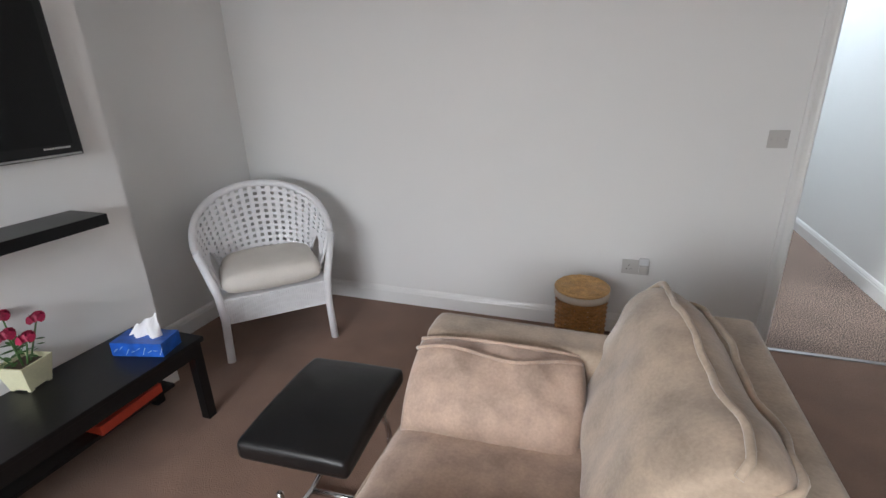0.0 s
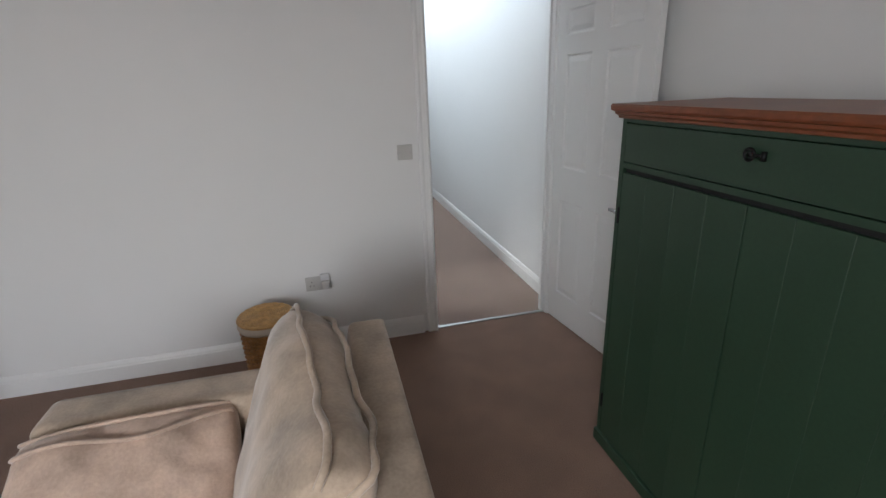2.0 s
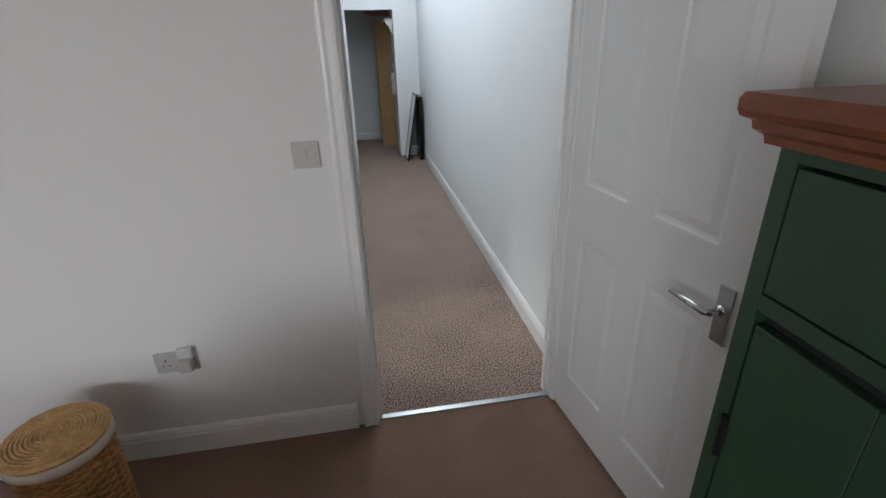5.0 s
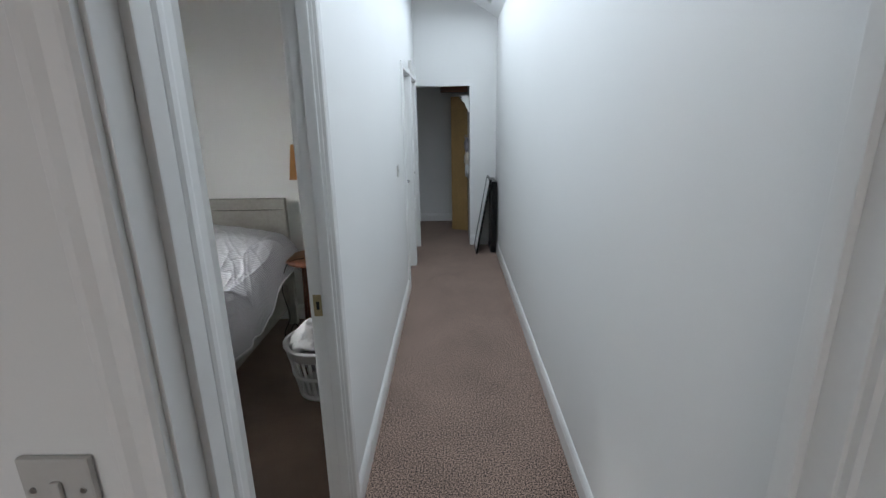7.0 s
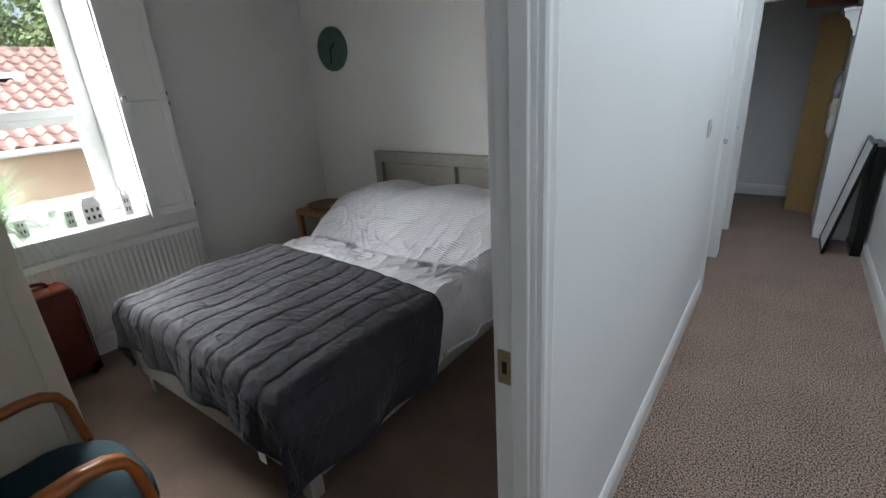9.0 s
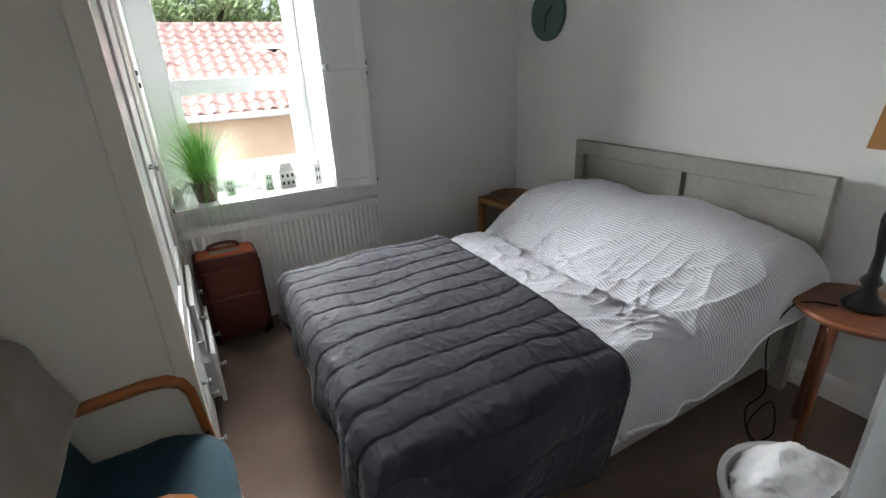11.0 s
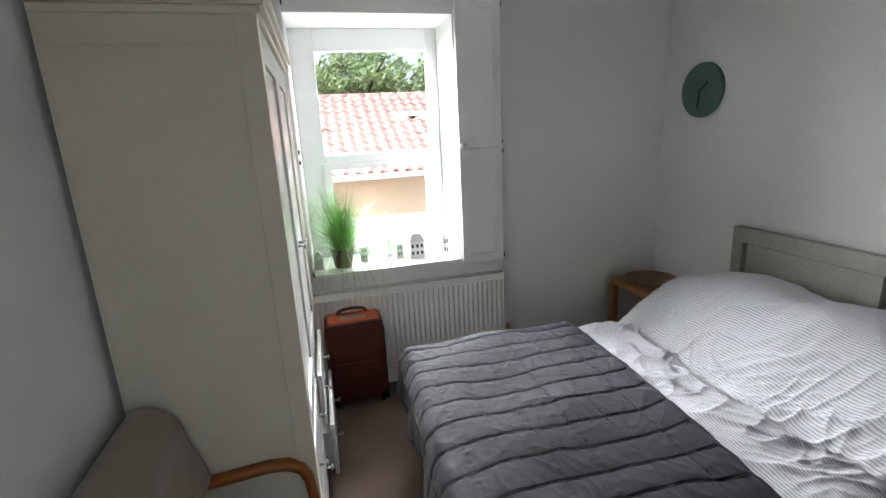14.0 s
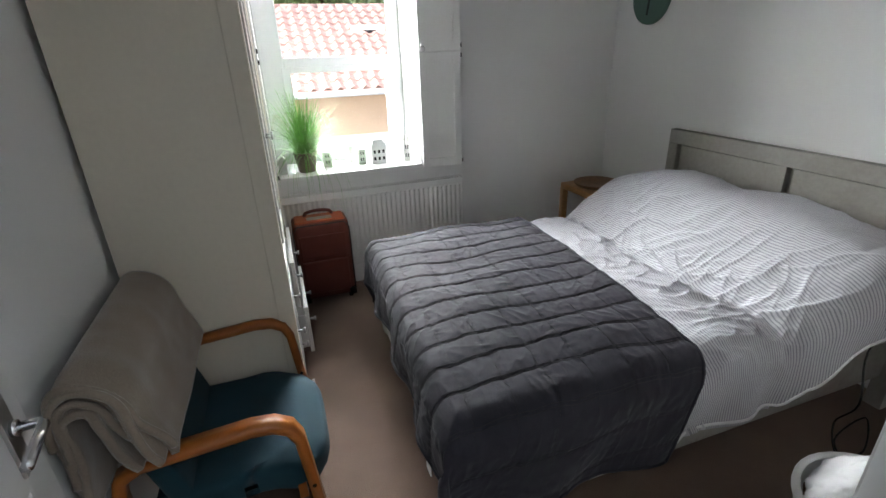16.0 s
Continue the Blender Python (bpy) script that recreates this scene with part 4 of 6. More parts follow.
def radiator():
    r = thing("radiator", (-3.045, 0.60, 0.18), "white enamelled panel radiator under the window", "radiator")
    L, Hh = 1.236, 0.50
    part("back_panel", boxes((0.0, 0.012, 0, L, 0.02, Hh - 0.02), bev=0.003), RADW, r)
    bm = bmesh.new()
    n = 37
    cols = []
    for k in range(n * 4 + 1):
        y = 0.012 + (L - 0.024) * k / (n * 4)
        x = 0.062 + (0.006 if k % 4 in (1, 2) else 0.0)
        cols.append([bm.verts.new((x - 0.010, y, 0.015)), bm.verts.new((x if 0 else 0.066, y, 0.02)), bm.verts.new((x, y, 0.055)), bm.verts.new((x, y, Hh - 0.050)), bm.verts.new((0.071, y, Hh - 0.040)), bm.verts.new((0.068, y, Hh - 0.004))])
    for A, B in zip(cols, cols[1:]):
        for j in range(5):
            bm.faces.new((A[j], B[j], B[j + 1], A[j + 1]))
    part("front_panel", bm, RADW, r, "ribbed front panel")
    for y0 in (0.0, L - 0.010):
        part("end_cover", boxes((0.0, 0.068, y0, y0 + 0.010, 0.015, Hh), bev=0.003), RADW, r)
    bm = bmesh.new()
    add_box(bm, 0.0, 0.010, 0.010, L - 0.010, Hh - 0.012, Hh)
    add_box(bm, 0.058, 0.068, 0.010, L - 0.010, Hh - 0.012, Hh)
    for k in range(60):
        y = 0.012 + k * (L - 0.024) / 60
        add_box(bm, 0.010, 0.058, y, y + 0.008, Hh - 0.010, Hh - 0.003)
    part("top_grille", bm, RADW, r, "slotted top grille")
    part("valve", tube([(0.034, L + 0.03, -0.18), (0.034, L + 0.03, 0.07), (0.034, L, 0.07)], 0.008, 8), CHROME, r, "chrome valve pipe", True)
    part("valve_head", tube([(0.034, L + 0.03, 0.06), (0.034, L + 0.03, 0.12)], 0.017, 12), BRASS, r, "worn valve head", True)
    part("pipe", tube([(0.034, -0.03, -0.18), (0.034, -0.03, 0.05), (0.034, 0.0, 0.05)], 0.008, 8), CHROME, r, "", True)
    for y in (0.2, L - 0.2):
        part("bracket", boxes((-0.015, 0.0, y, y + 0.03, 0.05, Hh - 0.05)), RADW, r)


radiator()


def sill_grass():
    p = thing("potted_grass", (-3.17, 0.825, 0.791), "artificial feather grass in a bronze tin pot", "potted plant")
    part("pot", lathe([(0.052, 0.0), (0.055, 0.005), (0.073, 0.115), (0.077, 0.118), (0.077, 0.126), (0.068, 0.126), (0.064, 0.10), (0.001, 0.095)], 24), POTB, p, "tapered bronze tin pot", True)
    random.seed(11)
    bm = bmesh.new()
    for k in range(1000):
        a, tilt = random.uniform(0, math.tau), abs(random.gauss(0, 0.68))
        L = random.uniform(0.24, 0.45)
        base = Vector((0.045 * math.sqrt(random.random()) * math.cos(a), 0.045 * math.sqrt(random.random()) * math.sin(a), 0.09))
        d = Vector((math.cos(a), math.sin(a), 0))
        s = Vector((-math.sin(a), math.cos(a), 0)) * random.uniform(0.0012, 0.0026)
        prev = None
        for q in range(6):
            f = q / 5
            ang = tilt * (0.55 + 1.0 * f)
            c = base + (d * math.sin(ang) * f + Vector((0, 0, math.cos(ang) * f))) * L
            w = s * (1 - 0.85 * f)
            cur = (bm.verts.new(c - w), bm.verts.new(c + w))
            if prev:
                bm.faces.new((prev[0], prev[1], cur[1], cur[0]))
            prev = cur
    tagged(part("grass_blades", bm, GRASS, p, "many thin green blades"), kind="stuff")
    bm = bmesh.new()
    for k in range(9):
        a = k * 0.7 + 0.2
        pts = [Vector((0.02 * math.cos(a), 0.02 * math.sin(a), 0.1)).lerp(Vector((0.17 * math.cos(a) * (0.5 + 0.5 * f), 0.19 * math.sin(a) * (0.5 + 0.5 * f), 0.43 - 0.16 * max(0, f - 0.75) ** 2 * 16)), f) for f in [0.5 + 0.5 * q / 7 for q in range(8)]]
        for q in range(60):
            f = random.uniform(0.35, 1)
            i = min(6, int(f * 7))
            c = pts[i].lerp(pts[i + 1], f * 7 - i)
            e = c + Vector((random.gauss(0, 0.010), random.gauss(0, 0.010), random.gauss(-0.004, 0.010)))
            o = Vector((0.0008, 0.0008, 0.0003))
            bm.faces.new((bm.verts.new(c - o), bm.verts.new(c + o), bm.verts.new(e)))
        add_tube(bm, pts, 0.0012, 4)
    tagged(part("plumes", bm, GRASSP, p, "pale feathery seed plumes"), kind="stuff")


sill_grass()


def sill_house(at, w, d, h, roof, style, material, label, turn=90):
    s = thing("ceramic_house", at, label, "ornament", turn, group="ceramic houses on the sill")
    bm = bmesh.new()
    add_box(bm, -w / 2, w / 2, -d / 2, d / 2, 0, h)
    if style == "gable":
        v = [bm.verts.new(p) for p in ((-w / 2, -d / 2, h), (w / 2, -d / 2, h), (0, -d / 2, h + roof), (-w / 2, d / 2, h), (w / 2, d / 2, h), (0, d / 2, h + roof))]
        for f in ((0, 1, 2), (5, 4, 3), (0, 2, 5, 3), (1, 4, 5, 2)):
            bm.faces.new([v[i] for i in f])
    elif style == "mansard":
        r1, r2 = [], []
        for x, y in ((-1, -1), (1, -1), (1, 1), (-1, 1)):
            r1.append(bm.verts.new((x * w / 2 * 1.05, y * d / 2 * 1.05, h)))
            r2.append(bm.verts.new((x * w / 2 * 0.62, y * d / 2 * 0.5, h + roof)))
        for k in range(4):
            bm.faces.new((r1[k], r1[(k + 1) % 4], r2[(k + 1) % 4], r2[k]))
        bm.faces.new(r2)
    elif style == "spire":
        for x in (-0.25, 0.25):
            base = [bm.verts.new((x * w + a * w * 0.22, b * w * 0.22, h)) for a, b in ((-1, -1), (1, -1), (1, 1), (-1, 1))]
            tip = bm.verts.new((x * w, 0, h + roof))
            for k in range(4):
                bm.faces.new((base[k], base[(k + 1) % 4], tip))
    part("body", bm, material, s)
    for r in range(2):
        for c in range(2 if style != "mansard" else 3):
            n = 2 if style != "mansard" else 3
            x = (c - (n - 1) / 2) * w * 0.30
            z = h * (0.22 + 0.42 * r)
            part("window_opening", boxes((x - w * 0.07, x + w * 0.07, -d / 2 - 0.0015, -d / 2 + 0.001, z, z + h * 0.20)), DARKH if style != "gable" else CERAM, s)
    return s


sill_house((-3.25, 0.965, 0.791), 0.055, 0.05, 0.10, 0.012, "flat", CERAMG, "small pale green ceramic house on the sill")
sill_house((-3.23, 1.195, 0.791), 0.050, 0.05, 0.10, 0.012, "flat", CERAMG, "narrow grey ceramic house on the sill")
sill_house((-3.20, 1.305, 0.791), 0.100, 0.07, 0.11, 0.05, "mansard", CERAM, "white ceramic house with a mansard roof on the sill")
sill_house((-3.17, 1.495, 0.791), 0.050, 0.04, 0.13, 0.06, "spire", CERAM, "white ceramic church with two spires on the sill")
sill_house((-3.17, 0.675, 0.791), 0.050, 0.05, 0.09, 0.03, "gable", CERAM, "small white gabled ceramic house on the sill")
for y, h in ((1.14, 0.11), (1.27, 0.12)):
    g = thing("tealight_glass", (-3.31, y, 0.791), "clear pale glass tealight holder on the sill", "candle holder", group="glasses on the sill")
    part("bowl", lathe([(0.02, 0.0), (0.03, 0.01), (0.036, h * 0.6), (0.033, h), (0.030, h), (0.032, h * 0.6), (0.026, 0.015), (0.001, 0.012)], 20), CERAM, g, "", True)


# ---------------------------------------------------------------- bedroom: wardrobe, suitcase
def wardrobe():
    w = thing("wardrobe", (-1.595, 0.145, 0.0), "cream painted wardrobe with white doors and drawers", "wardrobe")
    L, D, T = 1.16, 0.475, 1.90
    # local x runs to the far end as -x
    part("side_panel", boxes((-0.02, 0.0, 0.0, D, 0.0, T), bev=0.002), WARD, w, "plain cream side panel")
    part("side_panel", boxes((-L, -L + 0.02, 0.0, D, 0.0, T), bev=0.002), WARD, w)
    part("back_panel", boxes((-L + 0.02, -0.02, 0.0, 0.01, 0.05, T)), WARD, w)
    part("base", boxes((-L + 0.02, -0.02, 0.01, D - 0.01, 0.05, 0.07), (-L + 0.02, -0.02, 0.01, D - 0.01, 0.60, 0.62)), WARD, w)
    part("plinth", boxes((-L + 0.02, -0.02, D - 0.04, D - 0.02, 0.0, 0.05)), WARD, w)
    part("corner_post", boxes((-0.045, 0.006, D - 0.045, D + 0.012, 0.0, T), bev=0.004), WARD, w, "cream corner post")
    part("corner_post", boxes((-L - 0.006, -L + 0.045, D - 0.045, D + 0.012, 0.0, T), bev=0.004), WARD, w)
    bm = bmesh.new()
    for o, z0, z1 in ((0.008, T, T + 0.02), (0.022, T + 0.02, T + 0.04), (0.035, T + 0.04, T + 0.062)):
        add_box(bm, -L - o, o * 0.4, 0.0, D + 0.01 + o, z0, z1, bev=0.005)
    part("cornice", bm, WARD, w, "moulded top cornice")
    part("side_rail", boxes((0.0, 0.005, 0.02, D - 0.045, T - 0.07, T - 0.005), bev=0.002), WARD, w)
    xm = -L / 2
    for x0, x1, kx in ((xm + 0.003, -0.048, xm + 0.035), (-L + 0.048, xm - 0.003, xm - 0.035)):
        d = part("wardrobe_door", boxes((x0, x0 + 0.075, D - 0.012, D + 0.008, 0.63, T - 0.01), (x1 - 0.075, x1, D - 0.012, D + 0.008, 0.63, T - 0.01), (x0 + 0.075, x1 - 0.075, D - 0.012, D + 0.008, 0.63, 0.72), (x0 + 0.075, x1 - 0.075, D - 0.012, D + 0.008, T - 0.10, T - 0.01), bev=0.004), WARDF, w, "glossy white framed door")
        part("door_panel", boxes((x0 + 0.075, x1 - 0.075, D - 0.010, D - 0.002, 0.72, T - 0.10)), WARDF, d)
        k = part("knob", tube([(kx, D + 0.008, 1.18), (kx, D + 0.030, 1.18)], 0.006, 10), STEEL, d, "small round steel knob", True)
        part("knob_cap", tube([(kx, D + 0.030, 1.18), (kx, D + 0.040, 1.18)], 0.013, 14), STEEL, k, "", True)
    for r, (z0, z1) in enumerate(((0.345, 0.585), (0.075, 0.335))):
        for c, (x0, x1) in enumerate(((xm + 0.003, -0.048), (-L + 0.048, xm - 0.003))):
            out = 0.055 if (r == 1 and c == 1) else (0.025 if (r == 0 and c == 1) else 0.0)
            d = part("drawer", boxes((x0, x1, D - 0.012 + out, D + 0.008 + out, z0, z1), bev=0.004), WARDF, w, "pulled-out white drawer" if out else "white drawer front")
            if out:
                part("drawer_box", boxes((x0 + 0.02, x1 - 0.02, D - 0.30, D - 0.013 + out, z0 + 0.02, z1 - 0.05)), WARDF, d)
            for kx in (x0 + 0.11, x1 - 0.11):
                k = part("knob", tube([(kx, D + 0.008 + out, (z0 + z1) / 2), (kx, D + 0.030 + out, (z0 + z1) / 2)], 0.006, 10), STEEL, d, "small round steel knob", True)
                part("knob_cap", tube([(kx, D + 0.030 + out, (z0 + z1) / 2), (kx, D + 0.040 + out, (z0 + z1) / 2)], 0.012, 14), STEEL, k, "", True)


wardrobe()


def suitcase():
    s = thing("suitcase", (-2.93, 0.836, 0.0), "upright burnt-orange fabric suitcase by the radiator", "suitcase", 0)
    bm = boxes((-0.115, 0.115, -0.168, 0.168, 0.035, 0.548), bev=0.035, seg=4)
    for v in bm.verts:
        v.co.x += 0.004 * noise.noise(v.co * 9)
    # shade is in the shell's dark colour, window light in the top's
    part("shell", bm, CASESHADE, s, "burnt orange fabric shell, coloured dark as its shaded side", True)
    part("top_panel", boxes((-0.098, 0.098, -0.150, 0.150, 0.530, 0.556), bev=0.012, seg=3), CASELIT, s, "burnt orange top, coloured bright as lit from the window", True)
    part("front_pocket", boxes((0.112, 0.130, -0.140, 0.140, 0.08, 0.30), bev=0.012, seg=3), CASESHADE, s, "", True)
    part("upper_pocket", boxes((0.112, 0.124, -0.140, 0.140, 0.32, 0.47), bev=0.008, seg=3), CASESHADE, s, "", True)
    for x in (0.117, 0.060):
        part("zip", tube([(x, -0.168, 0.07), (x, -0.168, 0.50), (x, -0.14, 0.538), (x, 0.14, 0.538), (x, 0.168, 0.50), (x, 0.168, 0.07)], 0.004, 6), IRON, s, "dark zip")
    part("handle", tube(flow([(-0.02, -0.085, 0.555), (-0.02, -0.070, 0.578), (-0.02, 0.0, 0.588), (-0.02, 0.070, 0.578), (-0.02, 0.085, 0.555)]), 0.010, 10), CASESHADE, s, "padded carry handle", True)
    part("label_panel", boxes((0.020, 0.070, -0.075, 0.075, 0.5565, 0.560), bev=0.001), STEEL, s, "oval grey badge plate")
    for k in (-1, 1):
        part("corner_guard", boxes((0.070, 0.122, k * 0.150 - 0.022, k * 0.150 + 0.022, 0.030, 0.085), bev=0.010, seg=3), BLACKP, s, "black plastic corner guard", True)
    for sx in (-0.08, 0.08):
        for sy in (-0.135, 0.135):
            part("wheel", tube([(sx, sy - 0.012, 0.024), (sx, sy + 0.012, 0.024)], 0.024, 14), BLACKP, s, "black castor wheel", True)
            part("wheel_fork", boxes((sx - 0.015, sx + 0.015, sy - 0.018, sy + 0.018, 0.030, 0.048), bev=0.003), BLACKP, s)


suitcase()


# ---------------------------------------------------------------- bedroom: the bed
def bed_frame():
    b = thing("double_bed", (0, 0, 0), "grey limed wood double bed frame with panelled headboard", "bed")
    x0, x1, y0, y1 = -2.37, -0.955, 1.045, 2.93
    h0, h1 = -2.302, -0.912
    hb = part("headboard", boxes((h0, h1, y1, y1 + 0.05, 0.925, 1.005), bev=0.004), GREYW, b, "wide headboard top rail")
    for a0, a1 in ((h0, h0 + 0.067), (h1 - 0.067, h1)):
        part("headboard_post", boxes((a0, a1, y1, y1 + 0.05, 0.0, 0.924), bev=0.004), GREYW, hb)
    part("headboard_rail", boxes((h0 + 0.067, h1 - 0.067, y1, y1 + 0.05, 0.30, 0.42), bev=0.004), GREYW, hb)
    part("headboard_stile", boxes((-1.645, -1.562, y1 + 0.001, y1 + 0.048, 0.42, 0.924), bev=0.002), GREYW, hb)
    for a0, a1 in ((h0 + 0.067, -1.645), (-1.562, h1 - 0.067)):
        # backing coloured near-black as the shade in the groove round each panel
        part("panel_backing", boxes((a0, a1, y1 + 0.040, y1 + 0.048, 0.42, 0.925)), DARKH, hb, "near-black backing that paints shade into the gap round the panel")
        n = 1
        st = (a1 - a0 - 0.014) / n
        for k in range(n):
            part("headboard_panel", boxes((a0 + 0.007 + k * st + 0.0008, a0 + 0.007 + (k + 1) * st - 0.0008, y1 + 0.024, y1 + 0.039, 0.425, 0.917), bev=0.0015, seg=1), GREYW, hb)
    part("side_rail", boxes((x1 - 0.03, x1, y0 + 0.06, y1, 0.15, 0.335), bev=0.004), GREYW, b)
    part("side_rail", boxes((x0, x0 + 0.03, y0 + 0.06, y1, 0.15, 0.335), bev=0.004), GREYW, b)
    part("foot_rail", boxes((x0 + 0.06, x1 - 0.06, y0, y0 + 0.03, 0.15, 0.335), bev=0.004), GREYW, b)
    for x in (x0, x1 - 0.12):
        part("leg", boxes((x, x + 0.06, y0 + 0.032, y0 + 0.092, 0.0, 0.335), bev=0.004), GREYW, b)
    part("slats", boxes(*[(x0 + 0.03, x1 - 0.03, y0 + 0.1 + k * 0.13, y0 + 0.17 + k * 0.13, 0.28, 0.30) for k in range(14)]), BOARD, b)
    m = thing("mattress", (0, 0, 0.30), "white sprung mattress on the bed frame", "mattress")
    part("ticking", boxes((x0 + 0.035, x1 - 0.035, y0 + 0.04, y1 - 0.01, 0.0, 0.20), bev=0.03, seg=3), SHEET, m, "", True)


bed_frame()
CX, HWID = -1.665, 0.70


def fall(a, half, r):
    """Along a cloth laid over an edge: distance from the middle to (out, down)."""
    s, a = (1 if a >= 0 else -1), abs(a)
    if a < half - r:
        return s * a, 0.0
    b = a - (half - r)
    if b < r * math.pi / 2:
        return s * (half - r + r * math.sin(b / r)), r * (1 - math.cos(b / r))
    return s * (half + 0.02 * (b - r * 1.57)), r + (b - r * math.pi / 2)


def sstep(a, b, v):
    t = min(1, max(0, (v - a) / (b - a)))
    return t * t * (3 - 2 * t)


def duvet_top(x, y):
    u = (x - CX) / HWID
    z = 0.555 + 0.02 * noise.noise((x * 3, y * 3, 1)) - 0.02 * u * u
    p = sstep(2.20, 2.62, y) * (1 - 0.35 * sstep(2.76, 2.93, y))
    z += 0.285 * p * (1 - (0.12 if u > 0 else 0.34) * abs(u) ** (6 if u > 0 else 3)) * (1 - 0.06 * math.exp(-((u - 0.0) / 0.12) ** 2))
    z -= 0.022 * math.exp(-((y - 2.22 - 0.03 * math.sin(x * 5)) / 0.035) ** 2)
    return z


def fold(x, y, seed=0.0):
    """Long soft creases that wander across the cloth."""
    a = noise.noise((x * 2.0 + seed, y * 2.6, seed))
    p, q = x * 0.8 + y * 0.6, y * 0.8 - x * 0.6
    r1 = 1 - abs(noise.noise((p * 2.2 + 1.2 * a, q * 6.5 + seed, 4.0 + seed)))
    r2 = 1 - abs(noise.noise((q * 5.0 + seed, p * 11.0 + 2 * a, 9.0)))
    r3 = 1 - abs(noise.noise((x * 16.0, y * 20.0 + 2 * a, 2.0)))
    calm = 1 - 0.55 * sstep(2.3, 2.5, y)
    busy = sstep(1.9, 2.0, y) * (1 - sstep(2.25, 2.45, y))
    r4 = 1 - abs(noise.noise((q * 2.5 + 2 * a, p * 9.0, 6.0 + seed)))
    g, k = x * 0.35 + y * 0.94, y * 0.35 - x * 0.94
    r6 = 1 - abs(noise.noise((g * 1.8 + a, k * 12.0 + 1.5 * a, 21.0 + seed)))
    patch = sstep(-0.3, 0.2, noise.noise((x * 2.4 + 5, y * 2.4, 30.0))) * (0.5 + 0.8 * sstep(CX, CX + 0.6, x))
    r5 = 1 - abs(noise.noise((p * 5.0 + 3 * a, q * 21.0, 12.0 + seed)))
    return (0.013 * (r1 ** 9) + 0.007 * (r2 ** 9) + 0.003 * r3 ** 4 + 0.005 * busy * r4 ** 4 + 0.0035 * (0.5 + busy) * r5 ** 5 + 0.011 * patch * r6 ** 9) * calm


def striped():
    m = mat("striped_cotton", (0.54, 0.54, 0.565), 0.9, vary=0.03, scale=6, fine=260, bump=0.12)
    nt = m.node_tree
    n, l = nt.nodes, nt.links
    uv = n.new("ShaderNodeUVMap")
    sep = n.new("ShaderNodeSeparateXYZ")
    l.new(uv.outputs[0], sep.inputs[0])
    fr_ = n.new("ShaderNodeMath")
    fr_.operation = "FRACT"
    l.new(sep.outputs[1], fr_.inputs[0])
    gt = n.new("ShaderNodeMath")
    gt.operation = "LESS_THAN"
    gt.inputs[1].default_value = 0.40
    l.new(fr_.outputs[0], gt.inputs[0])
    mx = n.new("ShaderNodeMix")
    mx.data_type = "RGBA"
    src = n["Principled BSDF"].inputs["Base Color"].links[0].from_socket
    l.new(gt.outputs[0], mx.inputs["Factor"])
    l.new(src, mx.inputs["A"])
    mx.inputs["B"].default_value = (0.30, 0.30, 0.33, 1)
    l.new(mx.outputs["Result"], n["Principled BSDF"].inputs["Base Color"])
    return m


STRIPE = striped()


def cloth_sheet(name, material, parent, nx, ny, fn, uvfn=None, thick=0.02, side=-1):
    verts = [fn(i / nx, j / ny) for j in range(ny + 1) for i in range(nx + 1)]
    faces = [(j * (nx + 1) + i, j * (nx + 1) + i + 1, (j + 1) * (nx + 1) + i + 1, (j + 1) * (nx + 1) + i) for j in range(ny) for i in range(nx)]
    me = bpy.data.meshes.new(name)
    me.from_pydata(verts, [], faces)
    me.materials.append(material)
    if uvfn:
        lay = me.uv_layers.new(name="UVMap")
        for lp in me.loops:
            j, i = divmod(lp.vertex_index, nx + 1)
            lay.data[lp.index].uv = uvfn(i / nx, j / ny)
    ob = new(name, me)
    ob.parent = parent
    md = ob.modifiers.new("thick", "SOLIDIFY")
    md.thickness, md.offset = thick, side
    return smooth(ob)


def duvet():
    d = thing("duvet", (0, 0, 0), "rumpled white duvet with fine grey stripes over the pillows", "duvet")
    HA = HWID + 0.30

    def fn(i, j):
        y = 1.55 + (2.90 - 1.55) * j
        a = (2 * i - 1) * (HA + 0.03 * noise.noise((j * 4, 0, 5)))
        puff = (0.11 if a > 0 else 0.03) * sstep(2.15, 2.6, y)
        x, drop = fall(a, HWID + 0.035 + puff, 0.13)
        zt = duvet_top(CX + max(-HWID, min(HWID, x)), y)
        k = 1.0 + 0.25 * sstep(2.2, 2.6, y)
        under = sstep(1.86, 2.02, y)
        z = zt - drop * k - 0.03 * (1 - under) + fold(CX + x, y) * under
        out = 0.018 * math.sin(y * 22 + 2 * noise.noise((y * 3, i * 4, 0))) * sstep(0.10, 0.30, drop) * (1 if a > 0 else -1)
        return (CX + x + out, y + 0.012 * noise.noise((x * 5, y * 5, 8)), max(0.24, z))

    cloth_sheet("cover", STRIPE, d, 400, 300, fn, lambda i, j: (i, (1.35 * j + 0.006 * noise.noise((i * 5, j * 5, 2))) / 0.0090))
    for side in (0.0, 1.0):
        part("hem", tube([fn(side, j / 80) for j in range(81)], 0.006, 6), SHEET, d, "stitched white hem", True)
    return d


duvet()


